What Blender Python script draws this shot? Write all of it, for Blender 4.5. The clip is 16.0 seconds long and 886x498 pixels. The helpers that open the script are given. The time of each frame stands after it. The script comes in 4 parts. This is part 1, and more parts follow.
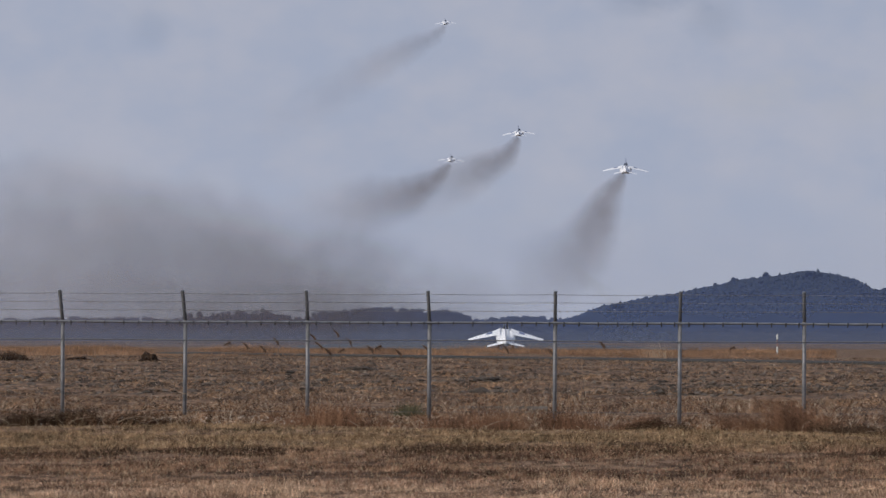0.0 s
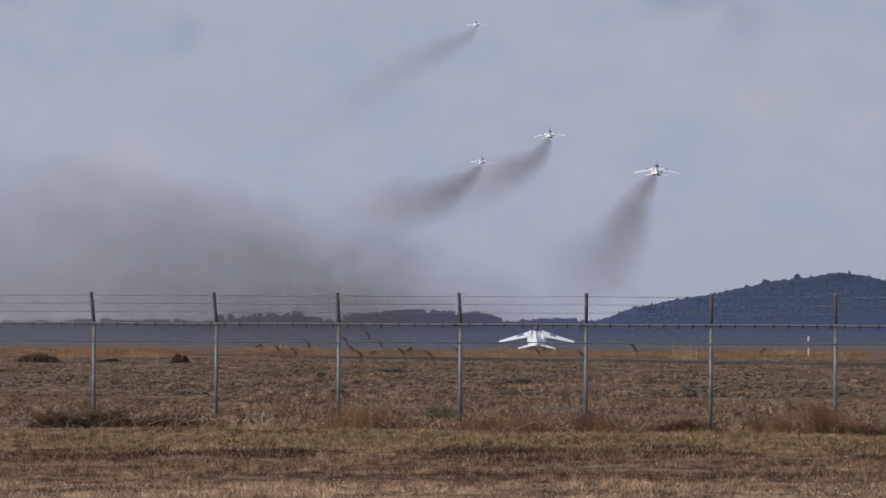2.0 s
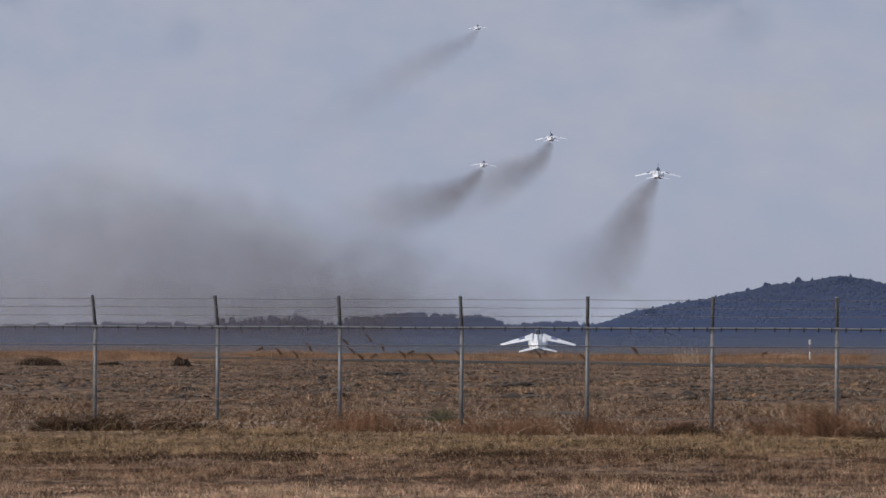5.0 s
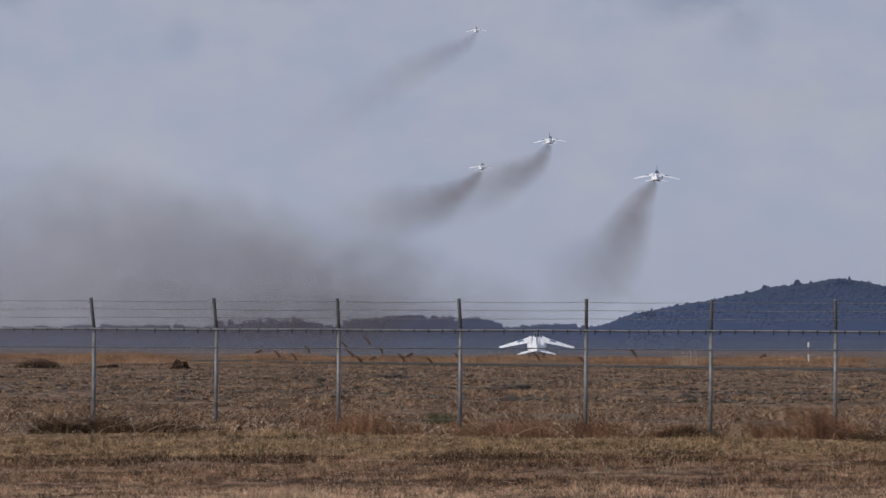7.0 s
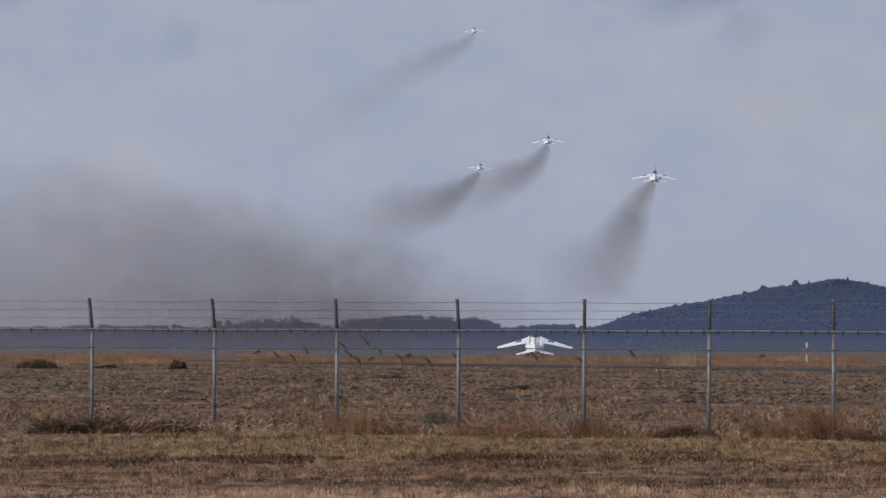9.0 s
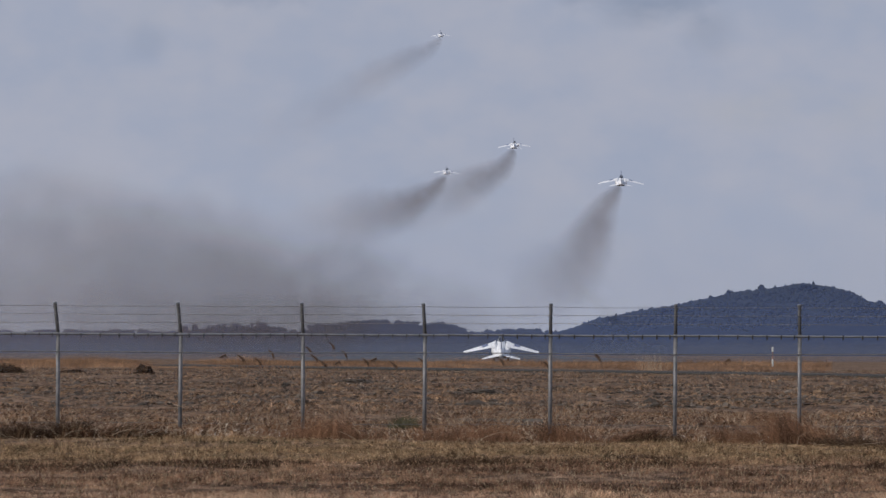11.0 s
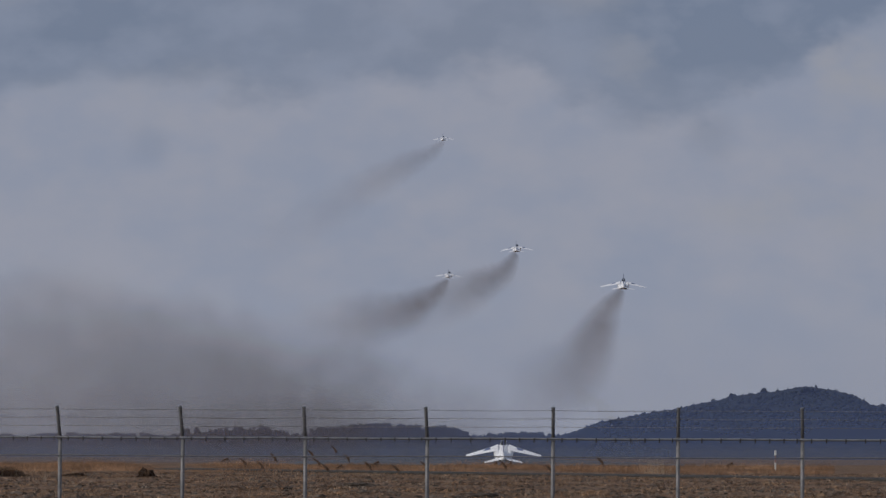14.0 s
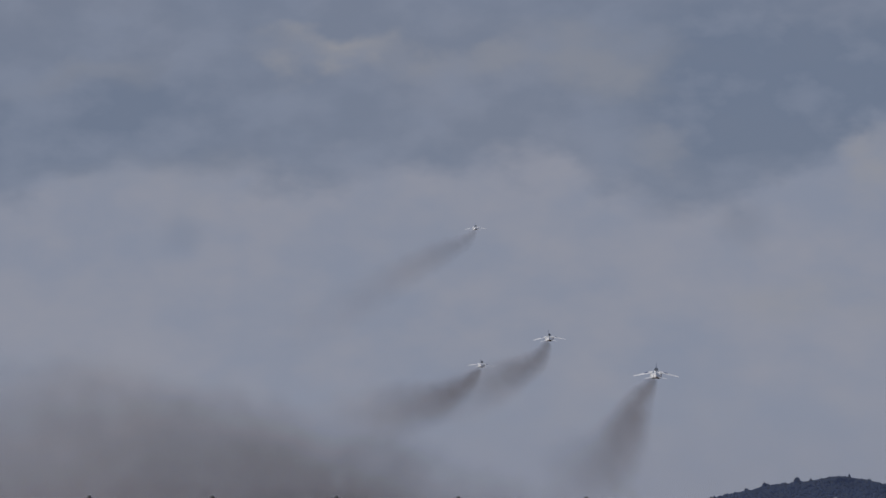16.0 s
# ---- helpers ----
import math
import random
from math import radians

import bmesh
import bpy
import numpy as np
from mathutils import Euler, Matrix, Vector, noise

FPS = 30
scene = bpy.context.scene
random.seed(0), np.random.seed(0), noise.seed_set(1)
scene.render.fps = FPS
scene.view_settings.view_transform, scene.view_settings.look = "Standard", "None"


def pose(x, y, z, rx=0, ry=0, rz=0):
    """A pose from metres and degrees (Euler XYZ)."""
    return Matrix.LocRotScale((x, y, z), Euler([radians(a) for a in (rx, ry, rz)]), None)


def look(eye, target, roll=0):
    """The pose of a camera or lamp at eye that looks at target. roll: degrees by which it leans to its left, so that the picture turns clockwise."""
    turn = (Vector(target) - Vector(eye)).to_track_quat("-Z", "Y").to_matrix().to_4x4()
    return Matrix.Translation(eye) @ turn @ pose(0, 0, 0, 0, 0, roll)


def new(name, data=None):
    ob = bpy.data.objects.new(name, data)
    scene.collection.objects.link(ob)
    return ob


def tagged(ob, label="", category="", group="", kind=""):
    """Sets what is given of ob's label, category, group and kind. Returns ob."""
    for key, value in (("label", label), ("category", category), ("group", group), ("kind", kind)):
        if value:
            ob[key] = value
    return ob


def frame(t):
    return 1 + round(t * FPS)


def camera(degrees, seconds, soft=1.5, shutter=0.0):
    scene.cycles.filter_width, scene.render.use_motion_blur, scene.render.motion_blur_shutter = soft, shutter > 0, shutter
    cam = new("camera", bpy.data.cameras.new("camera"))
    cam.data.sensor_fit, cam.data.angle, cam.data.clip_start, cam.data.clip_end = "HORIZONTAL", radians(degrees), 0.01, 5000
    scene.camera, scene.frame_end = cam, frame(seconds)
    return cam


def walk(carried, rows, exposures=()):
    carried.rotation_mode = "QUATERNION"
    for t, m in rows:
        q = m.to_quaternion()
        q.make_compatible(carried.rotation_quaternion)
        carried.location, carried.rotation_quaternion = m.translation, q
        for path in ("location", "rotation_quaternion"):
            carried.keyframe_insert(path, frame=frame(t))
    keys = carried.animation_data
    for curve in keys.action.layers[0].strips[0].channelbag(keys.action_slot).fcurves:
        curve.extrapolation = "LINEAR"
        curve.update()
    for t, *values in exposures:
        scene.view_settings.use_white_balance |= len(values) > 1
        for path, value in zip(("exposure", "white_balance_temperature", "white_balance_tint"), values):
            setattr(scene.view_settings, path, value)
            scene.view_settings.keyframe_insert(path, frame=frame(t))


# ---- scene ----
F = 6385.0          # bearings below are counted in 1/6385 of the distance
EYE = 1.28
cam = camera(14.0, 16.0, soft=1.4)
# the camera stands still and turns: seconds, turn to the left, turn upwards (thousandths of a radian)
TURNS = [
    (0.0, 0.0, 24.9), (0.5, 1.9, 25.1), (1.0, 4.3, 25.15), (1.5, 5.5, 25.3), (2.0, 8.6, 25.4), (2.5, 9.3, 25.6),
    (3.0, 9.6, 25.65), (3.5, 9.6, 25.85), (4.0, 9.1, 25.8), (4.2, 9.0, 25.9), (6.3, 8.9, 26.7), (6.5, 8.85, 26.8),
    (7.0, 8.6, 27.0), (7.5, 8.45, 27.25), (8.0, 8.6, 27.35), (8.5, 8.6, 27.75), (9.0, 8.1, 27.1), (9.2, 8.0, 27.1),
    (11.2, -1.8, 28.4), (11.3, -1.9, 29.1), (11.5, -1.7, 41.5), (12.0, -1.7, 47.4), (12.5, -2.2, 47.45), (13.0, -1.7, 51.05),
    (13.5, -1.7, 53.7), (14.0, -0.5, 57.05), (14.5, -0.3, 65.9), (15.0, 5.2, 71.15), (15.5, 6.95, 76.2), (16.0, 8.6, 81.9)]
ROLL = 0.22
rows = []
for t, left, up in TURNS:
    rows.append((t, pose(0, 0, EYE, 90 + math.degrees(math.atan(up / 1000)), 0, left * 0.18 / math.pi) @ pose(0, 0, 0, 0, 0, ROLL)))
walk(cam, rows, exposures=[(0.0, 0.02), (4.2, -0.02), (9.2, -0.04), (11.3, -0.07), (12.0, -0.29), (14.0, -0.45), (16.0, -0.58)])

# ---------------------------------------------------------------- world and sun
SUN_ELEVATION, SUN_BEARING = 36.0, 240.0


def math_node(nt, op, a, b=None, c=None):
    n = nt.nodes.new("ShaderNodeMath")
    n.operation = op
    for i, v in enumerate((a, b, c)):
        if v is None:
            continue
        if isinstance(v, (int, float)):
            n.inputs[i].default_value = v
        else:
            nt.links.new(v, n.inputs[i])
    return n.outputs[0]


def mix_colour(nt, fac, a, b, blend="MIX"):
    n = nt.nodes.new("ShaderNodeMix")
    n.data_type, n.blend_type = "RGBA", blend
    for sock, v in ((n.inputs[0], fac), (n.inputs[6], a), (n.inputs[7], b)):
        if isinstance(v, (int, float)):
            sock.default_value = v
        elif isinstance(v, tuple):
            sock.default_value = (*v, 1)
        else:
            nt.links.new(v, sock)
    return n.outputs[2]


def noise_node(nt, vec, scale, detail=5.0, rough=0.55, distortion=0.0):
    n = nt.nodes.new("ShaderNodeTexNoise")
    n.inputs["Scale"].default_value, n.inputs["Detail"].default_value = scale, detail
    n.inputs["Roughness"].default_value, n.inputs["Distortion"].default_value = rough, distortion
    if vec is not None:
        nt.links.new(vec, n.inputs["Vector"])
    return n


def smooth(nt, v, lo, hi, a=0.0, b=1.0):
    n = nt.nodes.new("ShaderNodeMapRange")
    n.interpolation_type = "SMOOTHSTEP"
    for i, q in enumerate((lo, hi, a, b)):
        n.inputs[i + 1].default_value = q
    nt.links.new(v, n.inputs[0])
    return n.outputs[0]


def build_world():
    world = bpy.data.worlds.new("sky")
    scene.world = world
    world.use_nodes = True
    nt = world.node_tree
    nt.nodes.clear()
    out = nt.nodes.new("ShaderNodeOutputWorld")
    bg = nt.nodes.new("ShaderNodeBackground")
    nt.links.new(bg.outputs[0], out.inputs[0])
    sky = nt.nodes.new("ShaderNodeTexSky")
    sky.sky_type, sky.sun_disc = "NISHITA", False
    sky.sun_elevation, sky.sun_rotation = radians(SUN_ELEVATION), radians(SUN_BEARING)
    co = nt.nodes.new("ShaderNodeTexCoord")
    sep = nt.nodes.new("ShaderNodeSeparateXYZ")
    nt.links.new(co.outputs["Generated"], sep.inputs[0])
    depth = math_node(nt, "MAXIMUM", math_node(nt, "ABSOLUTE", sep.outputs[1]), 0.08)
    u = math_node(nt, "DIVIDE", sep.outputs[0], depth)
    v = math_node(nt, "DIVIDE", sep.outputs[2], depth)
    flat = nt.nodes.new("ShaderNodeCombineXYZ")
    nt.links.new(u, flat.inputs[0]), nt.links.new(math_node(nt, "MULTIPLY", v, 1.5), flat.inputs[1])
    warp = noise_node(nt, flat.outputs[0], 34, 4, 0.5)
    wsep = nt.nodes.new("ShaderNodeSeparateColor")
    nt.links.new(warp.outputs["Color"], wsep.inputs[0])
    uu = math_node(nt, "ADD", u, math_node(nt, "MULTIPLY", math_node(nt, "SUBTRACT", wsep.outputs[0], 0.5), 0.055))
    vv = math_node(nt, "ADD", v, math_node(nt, "MULTIPLY", math_node(nt, "SUBTRACT", wsep.outputs[1], 0.5), 0.035))

    def patch(cx, cy, rx, ry, weight, inner=0.35, loose=1.0):
        du = math_node(nt, "DIVIDE", math_node(nt, "SUBTRACT", math_node(nt, "ADD", math_node(nt, "MULTIPLY", math_node(nt, "SUBTRACT", uu, u), loose), u), cx), rx)
        dv = math_node(nt, "DIVIDE", math_node(nt, "SUBTRACT", math_node(nt, "ADD", math_node(nt, "MULTIPLY", math_node(nt, "SUBTRACT", vv, v), loose), v), cy), ry)
        r = math_node(nt, "SQRT", math_node(nt, "ADD", math_node(nt, "MULTIPLY", du, du), math_node(nt, "MULTIPLY", dv, dv)))
        return smooth(nt, r, inner * 0.6, 1.5, weight, 0.0)

    def total(parts):
        s = parts[0]
        for q in parts[1:]:
            s = math_node(nt, "ADD", s, q)
        return s
    # gaps in the cloud deck, where the blue shows, and the brighter heads of cumulus
    # uneven top of the deck: bearing, height
    top = nt.nodes.new("ShaderNodeValToRGB")
    stops = ((-0.16, 0.094), (-0.131, 0.093), (-0.112, 0.0965), (-0.100, 0.1015), (-0.086, 0.1000), (-0.070, 0.0985), (-0.052, 0.1010), (-0.036, 0.1035), (-0.022, 0.1020),
             (-0.008, 0.1025), (0.002, 0.1065), (0.010, 0.1030), (0.022, 0.1045), (0.030, 0.1000), (0.038, 0.0950), (0.052, 0.0965), (0.066, 0.0925), (0.078, 0.0950),
             (0.088, 0.1020), (0.098, 0.1085), (0.110, 0.1160), (0.120, 0.1190), (0.16, 0.122))
    ramp = top.color_ramp
    ramp.interpolation = "B_SPLINE"
    while len(ramp.elements) < len(stops):
        ramp.elements.new(0.5)
    for e, (a, b) in zip(ramp.elements, stops):
        e.position = (a + 0.16) / 0.32
        e.color = (*((b - 0.08) / 0.05,) * 3, 1)
    nt.links.new(math_node(nt, "DIVIDE", math_node(nt, "ADD", uu, 0.16), 0.32), top.inputs[0])
    edge = math_node(nt, "SUBTRACT", vv, math_node(nt, "ADD", math_node(nt, "MULTIPLY", top.outputs[0], 0.05), 0.08))
    gaps = total([patch(0.085, 0.131, 0.050, 0.020, 0.45), patch(-0.105, 0.118, 0.040, 0.012, 0.2),
                  patch(-0.082, 0.0865, 0.0060, 0.0050, 0.34, 0.3, 0.25), patch(0.076, 0.0895, 0.0075, 0.0065, 0.34, 0.3, 0.25), patch(0.052, 0.0925, 0.0080, 0.0035, 0.25, 0.3, 0.25),
                  smooth(nt, edge, -0.004, 0.007, 0.0, 0.66)])
    fine = noise_node(nt, flat.outputs[0], 45, 4, 0.5)
    gap_fac = math_node(nt, "MULTIPLY", gaps, smooth(nt, fine.outputs["Fac"], 0.25, 0.65, 0.45, 1.0))
    heads = total([patch(-0.039, 0.136, 0.020, 0.006, 0.95), patch(0.000, 0.133, 0.016, 0.005, 0.4), patch(0.115, 0.106, 0.016, 0.009, 0.7), patch(0.087, 0.0690, 0.020, 0.006, 0.5, 0.3, 0.4), patch(0.116, 0.066, 0.008, 0.006, 0.4, 0.3, 0.4),
                   patch(0.033, 0.134, 0.022, 0.010, 0.5), patch(-0.09, 0.10, 0.03, 0.008, 0.2), patch(0.05, 0.110, 0.012, 0.005, 0.35), patch(-0.11, 0.128, 0.02, 0.005, 0.3)])
    broad = noise_node(nt, flat.outputs[0], 9, 5, 0.6)
    deck = mix_colour(nt, smooth(nt, math_node(nt, "ADD", math_node(nt, "MULTIPLY", broad.outputs["Fac"], 0.6), math_node(nt, "MULTIPLY", fine.outputs["Fac"], 0.4)), 0.36, 0.64), (0.342, 0.388, 0.506), (0.405, 0.426, 0.514))
    # brighter towards the horizon, behind the haze
    haze = smooth(nt, v, 0.0038, 0.05, 0.50, 0.0)
    deck = mix_colour(nt, math_node(nt, "DIVIDE", haze, math_node(nt, "SUBTRACT", 1.0, haze)), deck, (0.630, 0.655, 0.720))
    blue = mix_colour(nt, 0.88, mix_colour(nt, 1.0, sky.outputs[0], (0.06, 0.06, 0.06), "MULTIPLY"), (0.195, 0.250, 0.375))
    c = mix_colour(nt, math_node(nt, "MINIMUM", gap_fac, 0.82), deck, blue)
    c = mix_colour(nt, math_node(nt, "MINIMUM", math_node(nt, "MULTIPLY", heads, smooth(nt, fine.outputs["Fac"], 0.3, 0.6, 0.3, 1.0)), 1.0), c, (0.415, 0.425, 0.475))
    nt.links.new(c, bg.inputs[0])
    bg.inputs[1].default_value = 1.0


build_world()
sun = new("sun", bpy.data.lights.new("sun", "SUN"))
sun.data.energy, sun.data.angle, sun.data.color = 3.0, radians(1.2), (1.0, 0.945, 0.87)
_b, _e = radians(SUN_BEARING), radians(SUN_ELEVATION)
sun.matrix_world = look((300 * math.sin(_b) * math.cos(_e), 300 * math.cos(_b) * math.cos(_e), 300 * math.sin(_e)), (0, 0, 0))


# ---------------------------------------------------------------- materials
def material(name, base, second, scale=8.0, rough=0.7, metal=0.0, bump=0.2, fine=0.4, island=0.0, third=None):
    """Two colours mixed by coarse and fine noise in world place, with a little relief."""
    m = bpy.data.materials.new(name)
    m.use_nodes = True
    nt = m.node_tree
    p = nt.nodes["Principled BSDF"]
    geo = nt.nodes.new("ShaderNodeNewGeometry")
    n1 = noise_node(nt, geo.outputs["Position"], scale, 6, 0.6)
    n2 = noise_node(nt, geo.outputs["Position"], scale * 9, 4, 0.6)
    f = smooth(nt, n1.outputs["Fac"], 0.34, 0.66)
    col = mix_colour(nt, f, base, second)
    col = mix_colour(nt, math_node(nt, "MULTIPLY", smooth(nt, n2.outputs["Fac"], 0.45, 0.75), fine), col, third or tuple(q * 0.55 for q in base))
    if island:
        r = math_node(nt, "ADD", math_node(nt, "MULTIPLY", geo.outputs["Random Per Island"], island * 2), 1 - island)
        comb = nt.nodes.new("ShaderNodeCombineXYZ")
        for i in range(3):
            nt.links.new(r, comb.inputs[i])
        col = mix_colour(nt, 1.0, col, comb.outputs[0], "MULTIPLY")
    nt.links.new(col, p.inputs["Base Color"])
    nt.links.new(smooth(nt, n2.outputs["Fac"], 0.2, 0.8, max(rough - 0.12, 0.05), min(rough + 0.12, 1.0)), p.inputs["Roughness"])
    p.inputs["Metallic"].default_value = metal
    if rough > 0.8:
        p.inputs["Specular IOR Level"].default_value = 0.08
    if bump:
        b = nt.nodes.new("ShaderNodeBump")
        b.inputs["Strength"].default_value, b.inputs["Distance"].default_value = bump, 0.1 / scale
        nt.links.new(n2.outputs["Fac"], b.inputs["Height"]), nt.links.new(b.outputs[0], p.inputs["Normal"])
    return m


def banded(name, colours, sx, sy, island=0.35, rough=1.0, bump=0.3, fleck=(0.5, 0.42, 0.28), fleck_amount=0.0, clump=0.0):
    """Grass or soil: three colours in uneven streaks across the field, varied from blade to blade."""
    m = bpy.data.materials.new(name)
    m.use_nodes = True
    nt = m.node_tree
    p = nt.nodes["Principled BSDF"]
    geo = nt.nodes.new("ShaderNodeNewGeometry")
    mp = nt.nodes.new("ShaderNodeMapping")
    mp.inputs["Scale"].default_value, mp.inputs["Location"].default_value = (sx, sy, 0.4), (5.3, 2.1, 0)
    nt.links.new(geo.outputs["Position"], mp.inputs[0])
    n1 = noise_node(nt, mp.outputs[0], 1.0, 5, 0.6)
    mp2 = nt.nodes.new("ShaderNodeMapping")
    mp2.inputs["Scale"].default_value, mp2.inputs["Location"].default_value = (sx * 5, sy * 3, 1.0), (7, 3, 1)
    nt.links.new(geo.outputs["Position"], mp2.inputs[0])
    n2 = noise_node(nt, mp2.outputs[0], 1.0, 5, 0.65)
    ramp = nt.nodes.new("ShaderNodeValToRGB")
    ramp.color_ramp.elements[0].position, ramp.color_ramp.elements[1].position = 0.41, 0.59
    ramp.color_ramp.elements[0].color, ramp.color_ramp.elements[1].color = (*colours[0], 1), (*colours[2], 1)
    e = ramp.color_ramp.elements.new(0.5)
    e.color = (*colours[1], 1)
    nt.links.new(math_node(nt, "ADD", math_node(nt, "MULTIPLY", n1.outputs["Fac"], 0.6), math_node(nt, "MULTIPLY", n2.outputs["Fac"], 0.4)), ramp.inputs[0])
    col = ramp.outputs[0]
    rnd = geo.outputs["Random Per Island"]
    if island:
        k = math_node(nt, "ADD", math_node(nt, "MULTIPLY", rnd, island * 2), 1 - island)
        comb = nt.nodes.new("ShaderNodeCombineXYZ")
        for i in range(3):
            nt.links.new(k, comb.inputs[i])
        col = mix_colour(nt, 1.0, col, comb.outputs[0], "MULTIPLY")
    if clump:
        # uneven clumps: the shade between them is put into the colour by noise
        mp3 = nt.nodes.new("ShaderNodeMapping")
        mp3.inputs["Scale"].default_value = (sx * 10, sy * 5, 2.0)
        nt.links.new(geo.outputs["Position"], mp3.inputs[0])
        n4 = noise_node(nt, mp3.outputs[0], 1.0, 3, 0.5)
        comb = nt.nodes.new("ShaderNodeCombineXYZ")
        k = smooth(nt, n4.outputs["Fac"], 0.38, 0.62, 1 - clump, 1 + clump * 0.8)
        for i in range(3):
            nt.links.new(k, comb.inputs[i])
        col = mix_colour(nt, 1.0, col, comb.outputs[0], "MULTIPLY")
    if fleck_amount:
        col = mix_colour(nt, smooth(nt, rnd, 1 - fleck_amount, 1 - fleck_amount * 0.6), col, fleck)
    nt.links.new(col, p.inputs["Base Color"])
    p.inputs["Roughness"].default_value = rough
    p.inputs["Specular IOR Level"].default_value = 0.03
    if bump:
        n3 = noise_node(nt, geo.outputs["Position"], 14, 5, 0.7)
        b = nt.nodes.new("ShaderNodeBump")
        b.inputs["Strength"].default_value, b.inputs["Distance"].default_value = bump, 0.05
        nt.links.new(n3.outputs["Fac"], b.inputs["Height"]), nt.links.new(b.outputs[0], p.inputs["Normal"])
    return m


def smoke_material(name, density, colour, start=0.03, billow=0.0):
    """Thin exhaust smoke: lets most light through, thinning to its edges and its tail (UV), in uneven billows."""
    m = bpy.data.materials.new(name)
    m.use_nodes = True
    nt = m.node_tree
    nt.nodes.clear()
    out = nt.nodes.new("ShaderNodeOutputMaterial")
    uv = nt.nodes.new("ShaderNodeUVMap")
    sep = nt.nodes.new("ShaderNodeSeparateXYZ")
    nt.links.new(uv.outputs[0], sep.inputs[0])
    geo = nt.nodes.new("ShaderNodeNewGeometry")
    n1 = noise_node(nt, geo.outputs["Position"], 0.055, 5, 0.6, 0.6)
    n2 = noise_node(nt, geo.outputs["Position"], 0.11, 3, 0.5, 0.3)
    edge = math_node(nt, "ABSOLUTE", math_node(nt, "MULTIPLY", math_node(nt, "SUBTRACT", sep.outputs[1], 0.5), 2.0))
    edge = math_node(nt, "ADD", edge, math_node(nt, "MULTIPLY", math_node(nt, "SUBTRACT", n2.outputs["Fac"], 0.5), 0.45))
    if billow:
        n3 = noise_node(nt, geo.outputs["Position"], 0.020, 5, 0.55, 0.8)
        edge = math_node(nt, "ADD", edge, math_node(nt, "MULTIPLY", math_node(nt, "SUBTRACT", n3.outputs["Fac"], 0.5), billow))
    a = smooth(nt, edge, 0.0, 0.95, 1.0, 0.0)
    tail = smooth(nt, math_node(nt, "ADD", sep.outputs[0], math_node(nt, "MULTIPLY", math_node(nt, "SUBTRACT", n1.outputs["Fac"], 0.5), 0.5)), 0.30, 1.1, 1.0, 0.0)
    hard = smooth(nt, math_node(nt, "ABSOLUTE", math_node(nt, "SUBTRACT", math_node(nt, "MULTIPLY", sep.outputs[1], 2.0), 1.0)), 0.6, 1.0, 1.0, 0.0)
    a = math_node(nt, "MULTIPLY", math_node(nt, "MULTIPLY", a, hard), tail)
    a = math_node(nt, "MULTIPLY", a, smooth(nt, sep.outputs[0], 0.88, 1.0, 1.0, 0.0))
    a = math_node(nt, "MULTIPLY", a, smooth(nt, sep.outputs[0], 0.0, start, 0.0, 1.0))
    a = math_node(nt, "MULTIPLY", a, smooth(nt, n1.outputs["Fac"], 0.25, 0.7, 0.62, 1.0))
    a = math_node(nt, "MULTIPLY", a, density)
    d = nt.nodes.new("ShaderNodeBsdfDiffuse")
    d.inputs[0].default_value = (*colour, 1)
    tl = nt.nodes.new("ShaderNodeBsdfTranslucent")
    tl.inputs[0].default_value = (*colour, 1)
    half = nt.nodes.new("ShaderNodeMixShader")
    half.inputs[0].default_value = 0.5
    nt.links.new(d.outputs[0], half.inputs[1]), nt.links.new(tl.outputs[0], half.inputs[2])
    tr = nt.nodes.new("ShaderNodeBsdfTransparent")
    mx = nt.nodes.new("ShaderNodeMixShader")
    nt.links.new(a, mx.inputs[0]), nt.links.new(tr.outputs[0], mx.inputs[1]), nt.links.new(half.outputs[0], mx.inputs[2])
    nt.links.new(mx.outputs[0], out.inputs[0])
    return m


